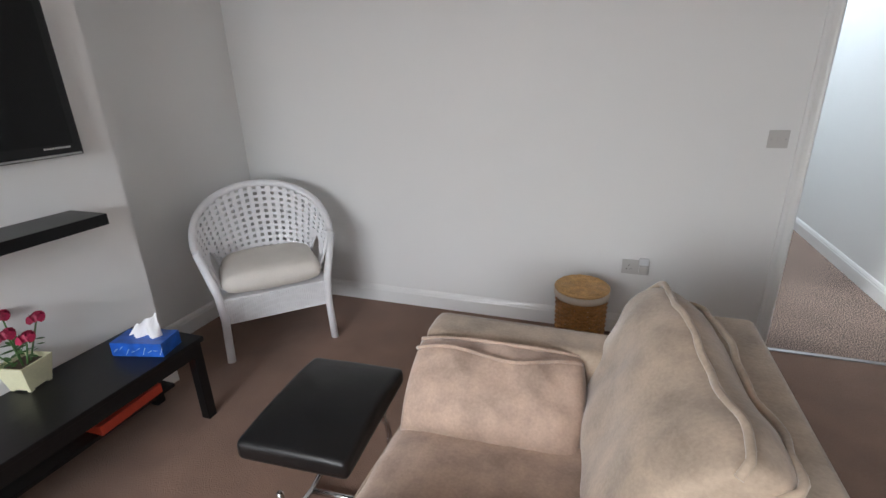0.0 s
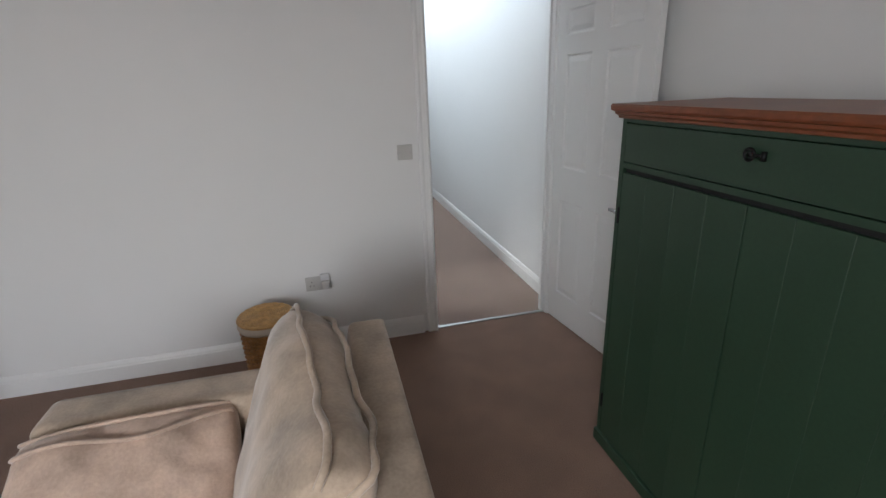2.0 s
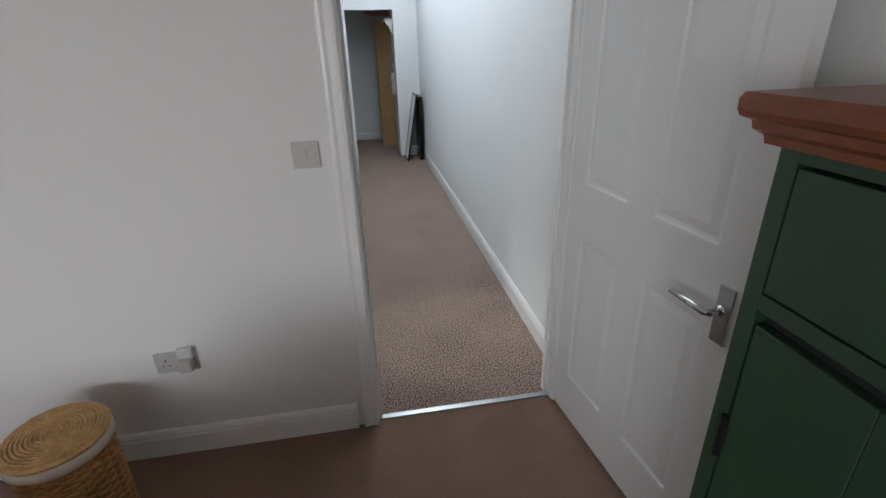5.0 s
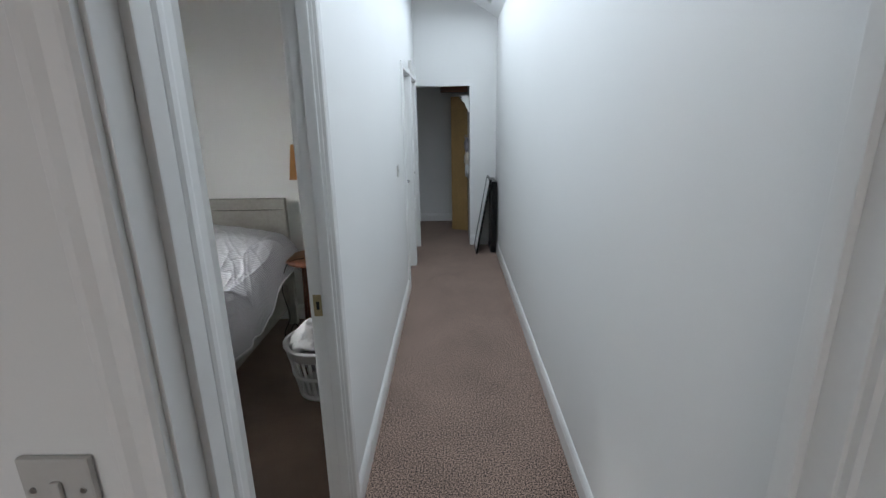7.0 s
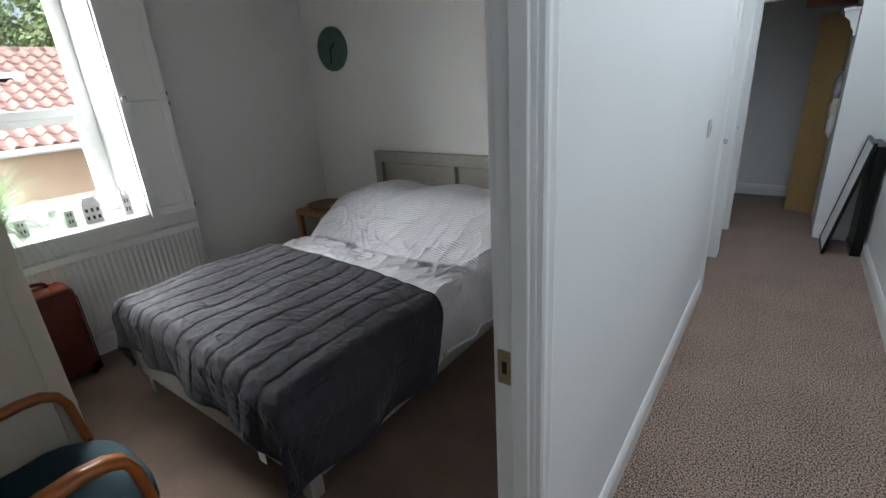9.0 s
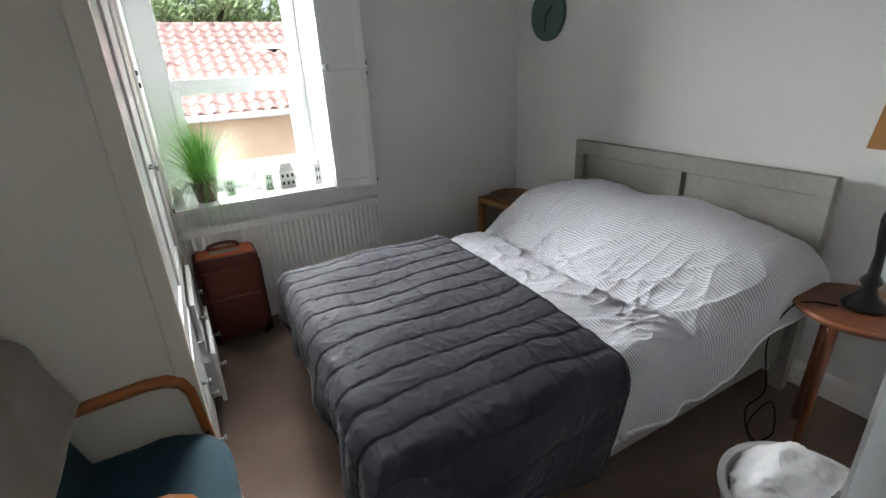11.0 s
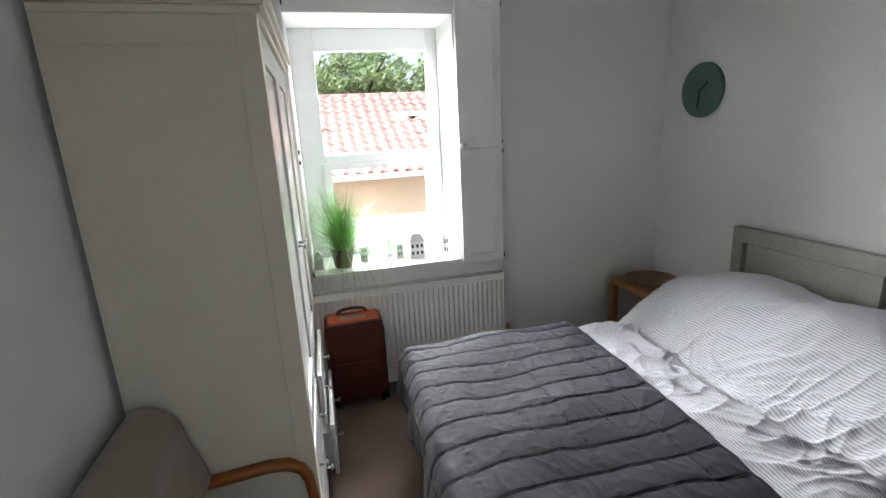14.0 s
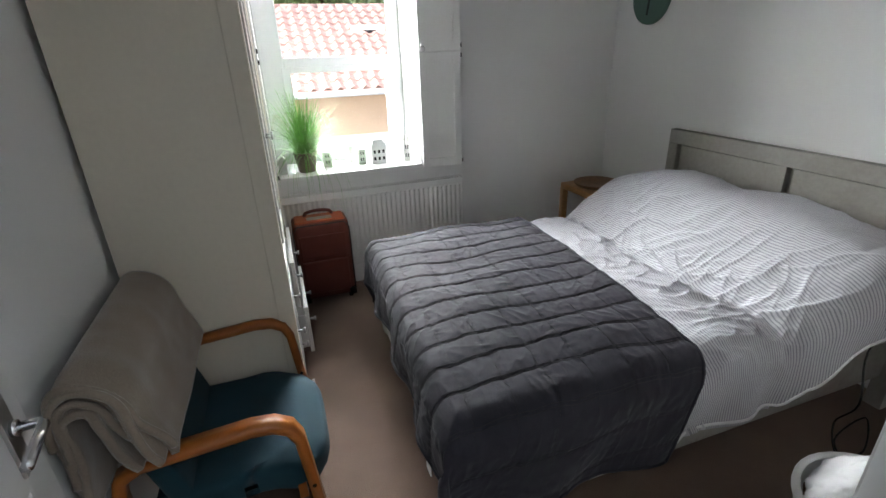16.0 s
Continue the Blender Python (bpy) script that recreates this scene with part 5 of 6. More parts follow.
def quilt():
    q = thing("quilted_throw", (0, 0, 0), "charcoal grey quilted bedspread over the foot of the bed", "bedspread")
    Y1, Y0 = 1.90, 1.03
    LA, LB = HWID + 0.36, HWID + 0.29
    LY = (Y1 - Y0) + 0.24

    def warp(a, b):
        return 0.050 * noise.noise((b * 3.0, a * 2.5, 1)) + 0.008 * noise.noise((b * 12, a * 6, 4))

    def fn(i, j):
        a = -LB + (LA + LB) * i
        b = LY * j
        x, drop = fall(a, HWID + 0.055, 0.09)
        yy, dy = fall(b, Y1 - Y0 + 0.03, 0.07)
        y = Y1 - yy + 0.045 * (1 - i) - 0.05 * i - 0.42 * drop * (1 - j) * (1 if a > 0 else 0)
        zt = duvet_top(CX + max(-HWID, min(HWID, x)), max(1.05, min(1.9, y))) + 0.030
        # quilting: puffs between stitched lines across the bed and along it
        s1 = abs(math.sin(math.pi * (a + warp(a, b)) / 0.125)) ** 0.32
        s2 = abs(math.sin(math.pi * (b + 0.02 * noise.noise((a * 5, b * 3, 7))) / 0.135)) ** 0.3
        rag = 0.5 + 0.5 * noise.noise((a * 40, b * 9, 11))
        puff = 0.0085 * s1 * (1 - 0.55 * (1 - s2) * (0.3 + rag))
        cr = 0.004 * (1 - abs(noise.noise((a * 9, b * 13 + 2 * noise.noise((a * 4, b * 4, 0)), 3)))) ** 5 * s1 + 0.0018 * noise.noise((a * 30, b * 34, 5)) + 0.005 * (1 - s2) * noise.noise((a * 60, b * 30, 6)) + 0.005 * noise.noise((a * 5, b * 6, 8)) + 0.0045 * (1 - abs(noise.noise((a * 7 + 2, b * 34, 15)))) ** 4 * (1.15 - s1)
        both = min(drop, dy)
        z = zt - max(drop, dy) - 0.60 * both + (puff + cr) * (1 - 0.5 * sstep(0.05, 0.15, max(drop, dy)))
        side = (puff + cr) * sstep(0.03, 0.10, drop) + 0.020 * math.sin(b * 13 + 1.0) * sstep(0.08, 0.30, drop)
        fy = (puff + cr) * sstep(0.03, 0.08, dy) + 0.018 * math.sin(a * 15) * sstep(0.06, 0.25, dy)
        return (CX + x + (side if a > 0 else -side), y - fy, max(0.05, z))

    cloth_sheet("quilt", QUILT, q, 440, 260, fn, None, 0.014, 1)
    # raised stitch rows and edge binding
    for k in range(-8, 9):
        a = k * 0.125
        if -LB + 0.02 < a < LA - 0.02:
            for o in (-0.006, 0.006):
                pts = []
                for j in range(81):
                    b = LY * j / 80
                    pts.append(Vector(fn((a + o - warp(a, b) + LB) / (LA + LB), j / 80)) + Vector((0, 0, 0.0012)))
                part("stitch_line", tube(pts, 0.0012, 4), QSTITCH, q)
    for k in range(1, 8):
        pts = [Vector(fn(i / 120, min(1.0, (k * 0.135 + 0.006 * noise.noise((i * 0.9, k, 2))) / LY))) + Vector((0, 0, 0.0022)) for i in range(4, 117)]
        part("cross_stitch", tube(pts, 0.0011, 4), QSTITCH, q)
    part("binding", tube([Vector(fn(i / 70, 0.0)) for i in range(71)], 0.006, 6), QUILT, q, "narrow bound edge", True)
    part("binding", tube([Vector(fn(1.0, j / 60)) for j in range(61)], 0.006, 6), QUILT, q, "", True)
    part("binding", tube([Vector(fn(i / 70, 1.0)) for i in range(71)], 0.006, 6), QUILT, q, "", True)
    part("care_tag", boxes((-1.095, -1.055, 0.955, 0.958, 0.275, 0.335)), TISSUE, q, "small white care label")


quilt()


# ---------------------------------------------------------------- bedroom: small furniture
def bedside_table():
    t = thing("bedside_table", (-2.99, 2.63, 0.0), "golden oak bedside table with rounded corners", "bedside table")
    W, D, Z = 0.50, 0.345, 0.545
    part("tabletop", boxes((0, W, 0, D, Z - 0.045, Z), bev=0.018, seg=4), OAK, t, "", True)
    for x in (0.0, W - 0.045):
        for y in (0.0, D - 0.045):
            part("leg", boxes((x, x + 0.045, y, y + 0.045, 0, Z - 0.04), bev=0.008), OAK, t)
    part("shelf", boxes((0.02, W - 0.02, 0.01, D - 0.01, 0.16, 0.18), bev=0.002), OAK, t)
    part("back_board", boxes((0.045, W - 0.045, D - 0.02, D - 0.01, 0.18, Z - 0.04)), BLACKW, t)
    tr = thing("round_tray", (-2.78, 2.80, 0.545), "round dark wooden tray on the bedside table", "tray")
    part("tray_body", lathe([(0.12, 0.0), (0.145, 0.01), (0.165, 0.032), (0.158, 0.034), (0.138, 0.016), (0.001, 0.012)], 36), TRAYW, tr, "", True)


bedside_table()


def side_table_and_lamp():
    t = thing("side_table", (-0.66, 2.70, 0.0), "small round reddish wooden side table", "side table")
    part("tabletop", lathe([(0.001, 0.605), (0.19, 0.605), (0.20, 0.615), (0.20, 0.625), (0.19, 0.632), (0.001, 0.632)], 36), PINE, t, "", True)
    for k in range(3):
        a = k * math.tau / 3 + 0.4
        part("leg", tube([(0.13 * math.cos(a), 0.13 * math.sin(a), 0.605), (0.16 * math.cos(a), 0.16 * math.sin(a), 0.0)], 0.016, 10), PINE, t, "", True)
    l = thing("table_lamp", (-0.655, 2.70, 0.632), "black turned wooden table lamp with an amber shade", "table lamp")
    part("base", lathe([(0.065, 0.0), (0.068, 0.015), (0.05, 0.028), (0.03, 0.05), (0.022, 0.08), (0.034, 0.10), (0.018, 0.125), (0.014, 0.20), (0.022, 0.26), (0.026, 0.32), (0.016, 0.37), (0.020, 0.40), (0.010, 0.42), (0.006, 0.54)], 20), BLACKW, l, "black turned stem", True)
    n, bm = 4, bmesh.new()
    rr = [[bm.verts.new((r * math.cos(a), r * math.sin(a), z)) for a in [math.pi / 4 + k * math.pi / 2 for k in range(4)]] for r, z in ((0.125, 0.55), (0.095, 0.775))]
    for k in range(4):
        bm.faces.new((rr[0][k], rr[0][(k + 1) % 4], rr[1][(k + 1) % 4], rr[1][k]))
    sh_ = part("shade", bm, SHADE, l, "square tapered amber fabric shade")
    md = sh_.modifiers.new("thick", "SOLIDIFY")
    md.thickness = 0.003
    part("finial", lathe([(0.004, 0.54), (0.004, 0.79), (0.009, 0.80), (0.006, 0.815), (0.002, 0.825)], 10), BLACKW, l, "", True)
    part("shade_carrier", boxes((-0.085, 0.085, -0.002, 0.002, 0.768, 0.772)), IRON, l)
    c = thing("lamp_cable", (0, 0, 0), "black lamp cable hanging to the floor by the bed", "cable")
    pts = [(-0.70, 2.62, 0.64), (-0.80, 2.56, 0.62), (-0.845, 2.53, 0.45), (-0.81, 2.52, 0.25), (-0.86, 2.52, 0.12), (-0.80, 2.48, 0.03), (-0.76, 2.55, 0.06), (-0.81, 2.60, 0.16), (-0.84, 2.52, 0.05), (-0.74, 2.50, 0.008), (-0.70, 2.66, 0.008)]
    part("cord", tube(flow(pts), 0.0035, 6), BLACKP, c, "", True)


side_table_and_lamp()


def laundry_basket():
    b = thing("laundry_basket", (-0.455, 2.03, 0.0), "white slotted plastic laundry basket full of clothes", "laundry basket")
    R0, R1, Hh = 0.15, 0.20, 0.33
    part("floor_disc", lathe([(0.001, 0.0), (R0, 0.0), (R0 + 0.006, 0.035), (R0 - 0.004, 0.035), (R0 - 0.006, 0.008), (0.001, 0.008)], 32), CERAM, b, "", True)
    for k in range(30):
        a = k * math.tau / 30
        c, s = math.cos(a), math.sin(a)
        w = Vector((-s, c, 0)) * 0.008
        bm = bmesh.new()
        lo, hi = Vector(((R0 + 0.003) * c, (R0 + 0.003) * s, 0.03)), Vector(((R1 - 0.002) * c, (R1 - 0.002) * s, Hh - 0.06))
        n = Vector((c, s, 0)) * 0.004
        v = [bm.verts.new(p) for p in (lo - w, lo + w, hi + w, hi - w, lo - w - n, lo + w - n, hi + w - n, hi - w - n)]
        for f in ((0, 1, 2, 3), (7, 6, 5, 4), (0, 4, 5, 1), (1, 5, 6, 2), (2, 6, 7, 3), (3, 7, 4, 0)):
            bm.faces.new([v[i] for i in f])
        part("slat", bm, CERAM, b)
    part("mid_band", lathe([(0.171, 0.14), (0.180, 0.14), (0.183, 0.165), (0.174, 0.165)], 32, False), CERAM, b, "", True)
    part("rim", lathe([(R1 - 0.010, Hh - 0.065), (R1, Hh - 0.065), (R1 + 0.004, Hh - 0.012), (R1 + 0.016, Hh - 0.010), (R1 + 0.016, Hh), (R1 - 0.004, Hh)], 36, False), CERAM, b, "", True)
    cl = thing("folded_clothes", (-0.455, 2.03, 0.25), "pile of dark and patterned clothes in the basket", "clothes")
    bm = bmesh.new()
    bmesh.ops.create_icosphere(bm, subdivisions=4, radius=1.0)
    for v in bm.verts:
        w = 1 + 0.25 * noise.noise(v.co * 2.2) + 0.10 * noise.noise(v.co * 6)
        v.co = Vector((v.co.x * 0.15 * w, v.co.y * 0.15 * w, v.co.z * 0.10 * w))
    part("clothes", bm, CLOTHES, cl, "", True)
    wc = thing("white_cloth", (-0.53, 2.03, 0.345), "crumpled white cotton cloth on top of the basket", "cloth")
    bm = bmesh.new()
    bmesh.ops.create_icosphere(bm, subdivisions=5, radius=1.0)
    for v in bm.verts:
        p = v.co.copy()
        w = 1 + 0.35 * noise.noise(p * 1.7 + Vector((3, 1, 0))) + 0.12 * (1 - abs(noise.noise(p * 5))) + 0.06 * noise.noise(p * 12)
        v.co = Vector((p.x * 0.105 * w, p.y * 0.13 * w, p.z * 0.075 * w - 0.10 * max(0, -p.x) ** 2))
    part("folds", bm, SHEET, wc, "", True)


laundry_basket()


def wall_clock():
    c = thing("wall_clock", (-2.725, 3.049, 1.755), "round sage green wall clock with dark hands", "clock")
    disc = lathe([(0.001, 0.0), (0.150, 0.0), (0.160, 0.006), (0.160, 0.022), (0.154, 0.028), (0.001, 0.028)], 56)
    bmesh.ops.rotate(disc, verts=disc.verts, matrix=Matrix.Rotation(radians(90), 3, "X"))
    part("face", disc, CLOCKG, c, "", False)
    for ang, L, w in ((186, 0.105, 0.014), (52, 0.070, 0.016)):
        bm = boxes((-w / 2, w / 2, -0.034, -0.030, -0.012, L), bev=0.001)
        bmesh.ops.rotate(bm, verts=bm.verts, matrix=Matrix.Rotation(radians(ang), 3, "Y"))
        part("hand", bm, CLOCKD, c, "dark green clock hand")
    hub = tube([(0, -0.029, 0), (0, -0.036, 0)], 0.009, 14)
    part("hub", hub, CLOCKD, c)


wall_clock()


def bent_armchair():
    c = thing("bent_wood_armchair", (-1.325, 0.225, 0.0), "teal upholstered armchair with bent beech arms", "armchair")
    # local: x across, y forwards
    for sx in (-1, 1):
        x = sx * 0.262
        bm = bmesh.new()
        path = [(-0.05, 0.0), (-0.05, 0.30), (-0.045, 0.52), (-0.03, 0.58), (0.02, 0.608), (0.27, 0.628), (0.325, 0.622), (0.362, 0.600), (0.380, 0.56), (0.43, 0.0)]
        rows = []
        N = len(path)
        for i, (y, z) in enumerate(path):
            a, b = path[max(0, i - 1)], path[min(N - 1, i + 1)]
            d = Vector((b[0] - a[0], b[1] - a[1])).normalized()
            nrm = Vector((-d.y, d.x)) * 0.013
            rows.append([bm.verts.new((x + e * 0.024, y + k * nrm.x, z + k * nrm.y)) for e, k in ((-1, -1), (1, -1), (1, 1), (-1, 1))])
        for A, B in zip(rows, rows[1:]):
            for k in range(4):
                bm.faces.new((A[k], A[(k + 1) % 4], B[(k + 1) % 4], B[k]))
        bm.faces.new(rows[0])
        bm.faces.new(rows[-1][::-1])
        bmesh.ops.bevel(bm, geom=[e for e in bm.edges if e.calc_face_angle(0) > 0.9], offset=0.005, segments=2, affect="EDGES")
        arm = part("arm_leg", bm, ORANGEW, c, "bent laminated beech arm and legs", True)
        part("bolt", tube([(x + 0.0245, 0.395, 0.40), (x + 0.0265, 0.395, 0.40)], 0.006, 10), IRON, arm)
    for y, z in ((0.04, 0.33), (0.36, 0.34)):
        part("cross_rail", boxes((-0.24, 0.24, y - 0.012, y + 0.012, z - 0.025, z + 0.025), bev=0.003), ORANGEW, c)
    bm = boxes((-0.235, 0.235, 0.0, 0.455, 0.36, 0.445), bev=0.035, seg=5)
    bmesh.ops.subdivide_edges(bm, edges=[e for e in bm.edges if e.calc_length() > 0.2], cuts=8, use_grid_fill=True)
    for v in bm.verts:
        k = sstep(0.33, 0.455, v.co.y)
        v.co.z -= 0.03 * k
        if v.co.y > 0.26:
            v.co.y -= 0.08 * abs(v.co.x / 0.235) ** 4
        v.co.z += 0.02 * sstep(0.2, 0.4, v.co.y) * (1 - k)
    part("seat", bm, TEAL, c, "teal wool seat pad", True)
    bm = boxes((-0.235, 0.235, -0.03, 0.03, 0.40, 0.79), bev=0.025, seg=4)
    for v in bm.verts:
        v.co.y -= 0.12 * (v.co.z - 0.40) / 0.43 - 0.075
    part("backrest", bm, TEAL, c, "teal wool backrest", True)


bent_armchair()


def folded_throw():
    t = thing("folded_throw", (-1.345, 0.225, 0.0), "folded taupe fleece throw over the chair back", "throw")

    def drape(s, o):
        """Across the chair back: up behind it, over the top and down in front; o is the height in the stack."""
        if s < -0.07:
            return -0.066 - 0.3 * o, 0.80 + (s + 0.07)
        if s < 0.07:
            th = math.pi * (1 - (s + 0.07) / 0.14)
            c = math.cos(th)
            return -0.033 + (0.033 + (0.3 if c < 0 else 0.9) * o) * c, 0.80 + (0.03 + 0.95 * o) * math.sin(th)
        return 0.9 * o + 0.30 * (s - 0.07), 0.80 - 0.95 * (s - 0.07)

    for lay in range(5):
        def fn(i, j, lay=lay):
            s = -0.30 + (0.075 if lay % 2 else 0.0) + (0.525 - 0.012 * ((lay * 3) % 4) - (0.075 if lay % 2 else 0.0)) * j
            near = 0.355 - 0.010 * ((lay * 2) % 3) + 0.010 * math.sin(s * 16 + lay * 1.9)
            x = -0.215 + (near + 0.215) * i
            o = 0.008 + 0.0175 * lay
            y, z = drape(s, o)
            w = 0.006 * noise.noise((x * 5, s * 5, lay)) + 0.0025 * noise.noise((x * 17, s * 17, lay))
            end = sstep(0.86, 1.0, i)
            roll = 0.009 * math.sin(s * 26 + lay * 2.3) * end
            return (x, max(-0.094, y + w + 0.6 * roll), z + w + roll - 0.010 * end * end * lay / 4)
        cloth_sheet("layer", THROW, t, 48, 64, fn, None, 0.0165)

    def hem(lay):
        pts = []
        for k in range(40):
            s = -0.10 + 0.30 * k / 39
            y, z = drape(s, 0.008 + 0.0175 * lay)
            near = 0.355 - 0.010 * ((lay * 2) % 3) + 0.010 * math.sin(s * 16 + lay * 1.9)
            roll = 0.009 * math.sin(s * 26 + lay * 2.3)
            pts.append((near, y + 0.6 * roll, z + roll - 0.010 * lay / 4 - 0.006))
        return tube(pts, 0.0095, 8)

    for lay in (1, 3, 4):
        part("folded_edge", hem(lay), THROW, t, "rounded folded edge", True)
    part("care_tag", boxes((0.335, 0.352, -0.083, -0.081, 0.49, 0.52)), TISSUE, t, "small white care label")


folded_throw()


# ---------------------------------------------------------------- hall and store things
def framed_picture(x0, dx, label, material):
    p = thing("picture_frame", (0.60 + x0, 4.82, 0.0), label, "picture frame", 0, group="frames leaning in the hall")
    lean = math.atan2(dx, 0.86)
    m = Matrix.Translation((0, 0, 0)) @ Matrix.Rotation(lean, 4, "Y")
    W, Hh, t = 0.42, 0.885, 0.022
    bm = boxes((0, t, 0, 0.022, 0, Hh), (0, t, W - 0.022, W, 0, Hh), (0, t, 0.022, W - 0.022, 0, 0.022), (0, t, 0.022, W - 0.022, Hh - 0.022, Hh), bev=0.002)
    bmesh.ops.transform(bm, matrix=m, verts=bm.verts)
    part("frame", bm, BLACKP, p, "thin black frame")
    bm = boxes((0.006, 0.010, 0.022, W - 0.022, 0.022, Hh - 0.022))
    bmesh.ops.transform(bm, matrix=m, verts=bm.verts)
    part("print", bm, material, p, "pale print behind glass")
    bm = boxes((0.012, 0.018, 0.022, W - 0.022, 0.022, Hh - 0.022))
    bmesh.ops.transform(bm, matrix=m, verts=bm.verts)
    part("backing", bm, BLACKP, p)
    return p


framed_picture(0.0, 0.155, "black framed pale print leaning against the hall wall", CERAM)
bf = thing("box_canvas", (0.784, 4.86, 0.0), "deep black box frame standing behind the leaning print", "picture frame", group="frames leaning in the hall")
part("backing", boxes((0.0, 0.060, 0.0, 0.40, 0.0, 0.84), bev=0.003), BLACKP, bf)
for z in (0.0, 0.80):
    part("edge_strip", boxes((-0.006, -0.0005, 0.0, 0.40, z, z + 0.04), bev=0.001), BLACKW, bf)

pb = thing("plywood_board", (0.330, 6.10, 0.0), "tall raw plywood board standing on end", "board", -28)
part("board", boxes((0, 0.30, 0, 0.03, 0, 1.81), bev=0.002), BOARD, pb)
sb = thing("shelf_bracket", (0.548, 5.36, 1.60), "white shelf with a scrolled bracket inside the opening", "shelf")
part("shelf_board", boxes((-0.10, 0.40, 0.0, 0.5, 0.18, 0.20), bev=0.003), GLOSS, sb)
bm = bmesh.new()
prof = [(0.0, 0.18), (-0.09, 0.18), (-0.085, 0.14), (-0.05, 0.11), (-0.04, 0.07), (-0.015, 0.03), (-0.01, 0.0), (0.0, 0.0)]
f0 = [bm.verts.new((x, 0.02, z)) for x, z in prof]
f1 = [bm.verts.new((x, 0.05, z)) for x, z in prof]
bm.faces.new(f0)
bm.faces.new(f1[::-1])
for k in range(len(prof)):
    bm.faces.new((f0[k], f0[(k + 1) % len(prof)], f1[(k + 1) % len(prof)], f1[k]))
part("bracket", bm, GLOSS, sb, "scrolled white bracket")
wl = wall("wall_store_return", "painted return wall inside the end opening", (0.552, 0.62, 5.35, 5.95, 0, 2.4))
hk = thing("hanging_bags", (0.53, 5.62, 1.20), "small bags and scarves hanging from a hook", "bag")
for k, (dz, r, mm) in enumerate(((0.0, 0.045, CLOTHES), (-0.16, 0.05, LINEN), (-0.30, 0.04, CERAM))):
    bm = bmesh.new()
    bmesh.ops.create_icosphere(bm, subdivisions=3, radius=1.0)
    for v in bm.verts:
        w = 1 + 0.35 * noise.noise(v.co * 2.5 + Vector((k, 0, 0)))
        v.co = Vector((v.co.x * r * 0.7 * w, v.co.y * r * w, v.co.z * 0.10 * w + dz))
    part("bundle", bm, mm, hk, "", True)
part("hook", tube([(0.02, 0.0, 0.13), (-0.02, 0.0, 0.13), (-0.03, 0.0, 0.09)], 0.004, 6), STEEL, hk, "small steel hook", True)
bx_ = thing("dark_beam", (0.15, 5.9, 1.86), "dark wooden batten above the board", "batten")
part("batten", boxes((0.05, 0.80, 0, 0.06, 0, 0.12), bev=0.004), PINE, bx_)
dl = thing("ceiling_downlight", (0.62, 4.75, 2.70), "small round recessed ceiling light", "ceiling light")
part("ring", lathe([(0.03, 0.0), (0.045, 0.0), (0.047, 0.008), (0.03, 0.01)], 24, False), STEEL, dl, "", True)


# ---------------------------------------------------------------- outside the bedroom window
tagged(mesh_ob("ground", boxes((-2500, 2500, -2500, 2500, -3.2, -3.0)), GROUND), "grey tarmac ground below the window", "ground", kind="structure")


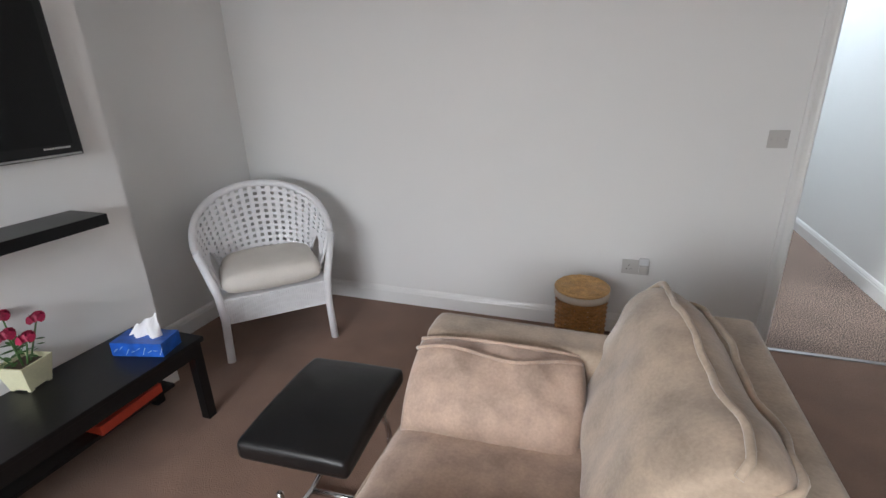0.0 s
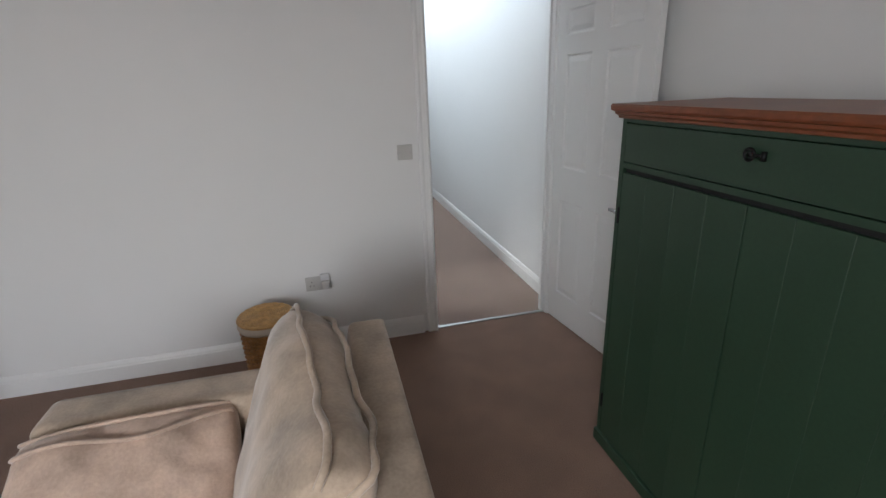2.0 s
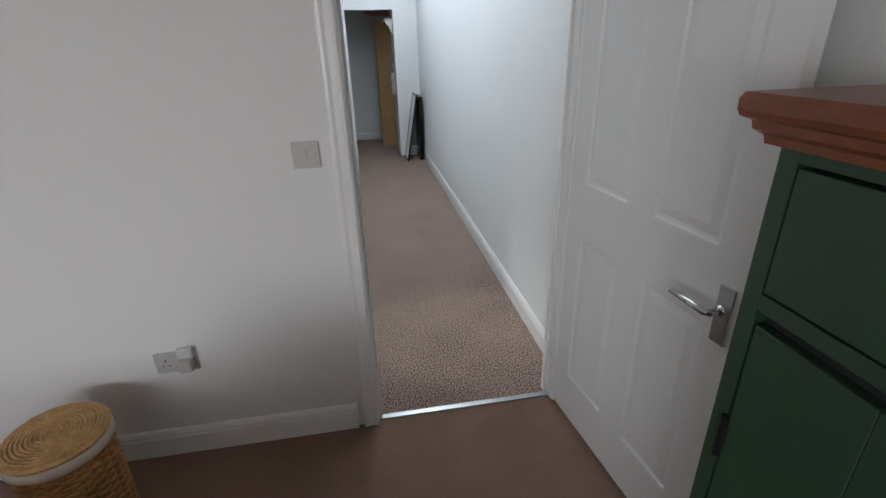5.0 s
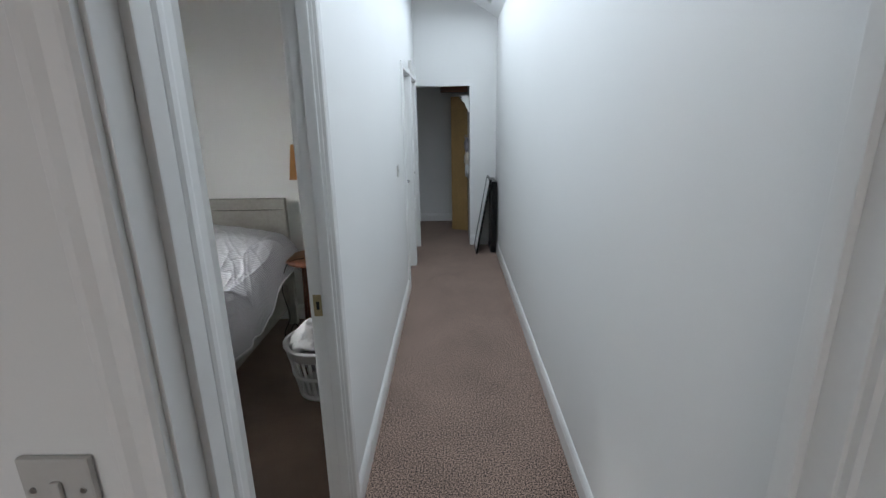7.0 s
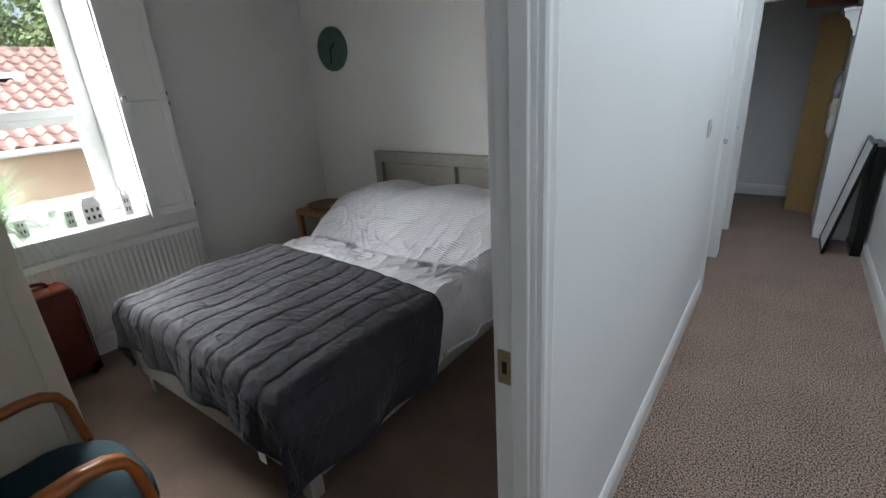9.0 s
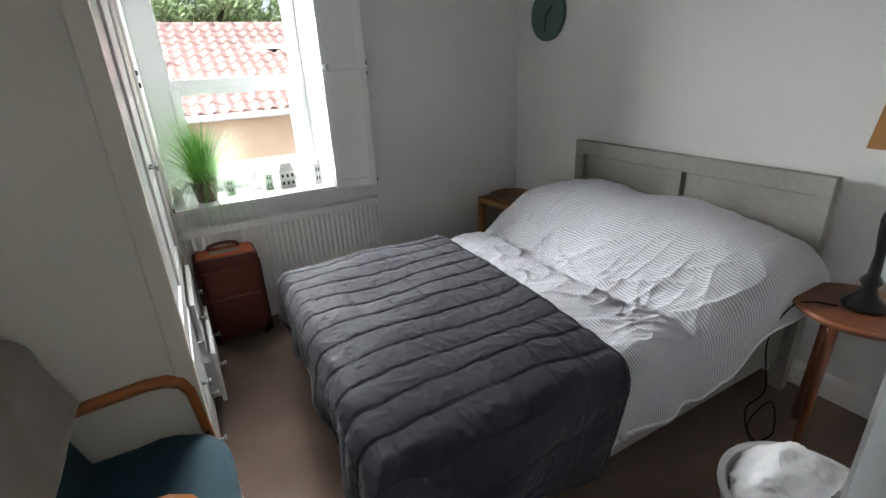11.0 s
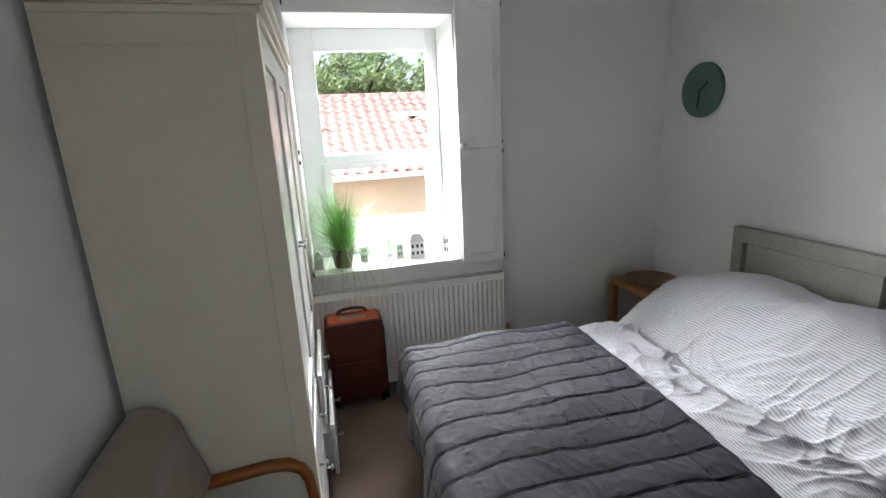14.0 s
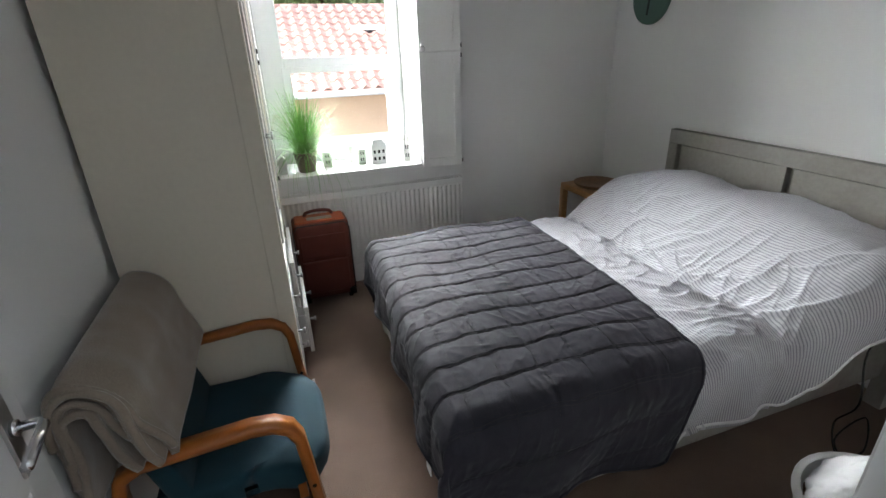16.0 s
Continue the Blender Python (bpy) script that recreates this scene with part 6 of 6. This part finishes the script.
def neighbour():
    h = thing("neighbouring_house", (-9.2, 1.0, -3.0), "neighbouring house with a red clay pantile roof", "house")
    # local z 0 is the ground; the eaves face the bedroom (+x)
    ze, zr, run = 3.86, 5.42, 3.4
    part("wall", boxes((-7.0, 0.0, -9, 12, 0.0, 2.35), bev=0), BRICKR, h, "red-brown lower wall")
    part("wall_band", boxes((-7.0, 0.01, -9, 12, 2.35, 3.05)), PALEREND, h, "pale rendered band")
    part("wall_upper", boxes((-7.0, 0.0, -9, 12, 3.05, ze - 0.02)), OCHRE, h, "ochre rendered wall under the eaves")
    part("gutter", tube([(0.32, -9, ze - 0.03), (0.32, 12, ze - 0.03)], 0.055, 10), PVC, h, "white plastic gutter", True)
    sl = (zr - ze) / run
    for side in (1, -1):
        bm = bmesh.new()
        v = [bm.verts.new(p) for p in ((0.3 if side > 0 else -7.3, -9, ze - 0.03), (0.3 if side > 0 else -7.3, 12, ze - 0.03), (-3.5, 12, zr + 0.05), (-3.5, -9, zr + 0.05))]
        bm.faces.new(v)
        ob = part("roof_deck", bm, TILE, h)
        ob.modifiers.new("thick", "SOLIDIFY").thickness = 0.05
    # pantiles: rolled courses
    rowh, tw = 0.30, 0.23
    n = int(3.75 / (rowh * 0.97))
    prof = [(0.0, 0.0), (0.03, 0.035), (0.07, 0.048), (0.11, 0.03), (0.15, 0.004), (0.19, -0.006), (0.23, 0.0)]
    me = bpy.data.meshes.new("pantile")
    vs, fs = [], []
    for r, (u, lift) in enumerate(((0.0, 0.035), (1.0, 0.0))):
        for y, z in prof:
            vs.append((-u * rowh * 1.06, y, z + lift + u * rowh * 1.06 * sl))
    for y, z in prof:
        vs.append((0.0, y, z + 0.012))
    k = len(prof)
    for i in range(k - 1):
        fs.append((i, i + 1, k + i + 1, k + i))
        fs.append((2 * k + i, 2 * k + i + 1, i + 1, i))
    me.from_pydata(vs, [], fs)
    me.materials.append(TILE)
    count = 0
    rest = bmesh.new()
    for r in range(n):
        for c in range(int(9 / tw)):
            x, y = 0.30 - r * rowh * 0.97 + 0.0, -3.8 + c * tw
            z = ze + (0.3 - x) * sl + 0.01
            if count < 300 and -2.2 < y < 3.2:
                ob = new("pantile", me)
                ob.parent = h
                ob.location = (x, y, z + random.uniform(-0.004, 0.004))
                count += 1
            else:
                tv = [rest.verts.new((x + a, y + b, z + d)) for a, b, d in vs]
                for f in fs:
                    rest.faces.new([tv[i] for i in f])
    tagged(part("pantiles", rest, TILE, h, "further courses of clay pantiles"), kind="stuff")
    for c in range(24):
        y = -4 + c * 0.42
        part("ridge_tile", tube([(-3.5, y, zr + 0.06), (-3.5, y + 0.41, zr + 0.06)], 0.11, 10), TILE, h, "", True)
    wv = part("roof_vent", boxes((-2.35, -1.85, 1.55, 2.25, zr - 0.75, zr - 0.38), bev=0.02), PALEREND, h, "pale roof vent box")
    part("vent_slot", boxes((-1.85, -1.845, 1.75, 2.05, zr - 0.60, zr - 0.48)), IRON, wv)
    part("teal_panel", boxes((-1.9, -1.3, -0.55, -0.15, zr - 1.25, zr - 0.60), bev=0.01), CERAMG, h, "pale teal panel on the roof")


neighbour()


def tree(at, Hh, R, seed):
    random.seed(seed)
    t = thing("garden_tree", at, "leafy green tree beyond the neighbouring roof", "tree", group="garden trees")
    bm = bmesh.new()
    add_tube(bm, [(0, 0, 0), (0.1, 0.05, Hh * 0.35), (0.0, 0.1, Hh * 0.7)], 0.28, 10, False, 0.10)
    for k in range(9):
        a = k * 2.4
        z = Hh * (0.35 + 0.05 * k)
        add_tube(bm, [(0.05, 0.05, z), (R * 0.45 * math.cos(a), R * 0.45 * math.sin(a), z + R * 0.3), (R * 0.8 * math.cos(a), R * 0.8 * math.sin(a), z + R * 0.5)], 0.10, 6, False, 0.02)
    part("trunk", bm, BARK, t, "", True)
    verts, faces = [], []
    for k in range(13000):
        while True:
            p = Vector((random.uniform(-1, 1), random.uniform(-1, 1), random.uniform(-1, 1)))
            if p.length < 1 and noise.noise(p * 3.2 + Vector((seed, 0, 0))) > -0.12 + 0.15 * p.length:
                break
        c = Vector((p.x * R, p.y * R, Hh * 0.72 + p.z * R * 0.85))
        n = Vector((random.gauss(0, 1), random.gauss(0, 1), random.gauss(0.5, 1))).normalized()
        u = n.orthogonal().normalized()
        w = n.cross(u)
        s = random.uniform(0.07, 0.15)
        b = len(verts)
        verts += [c - u * s, c + w * s * 0.45, c + u * s, c - w * s * 0.45]
        faces.append((b, b + 1, b + 2, b + 3))
    me = bpy.data.meshes.new("crown")
    me.from_pydata(verts, [], faces)
    me.materials.append(FOLI)
    cr = new("crown", me)
    cr.parent = t
    tagged(cr, "crown of many small leaves with gaps", kind="stuff")


tree((-19.0, -2.2, -3.0), 8.4, 3.0, 3)
tree((-21.0, 2.8, -3.0), 7.9, 2.8, 5)
tree((-20.0, 7.5, -3.0), 8.3, 3.0, 8)
tree((-23.0, -7.0, -3.0), 8.6, 3.2, 12)
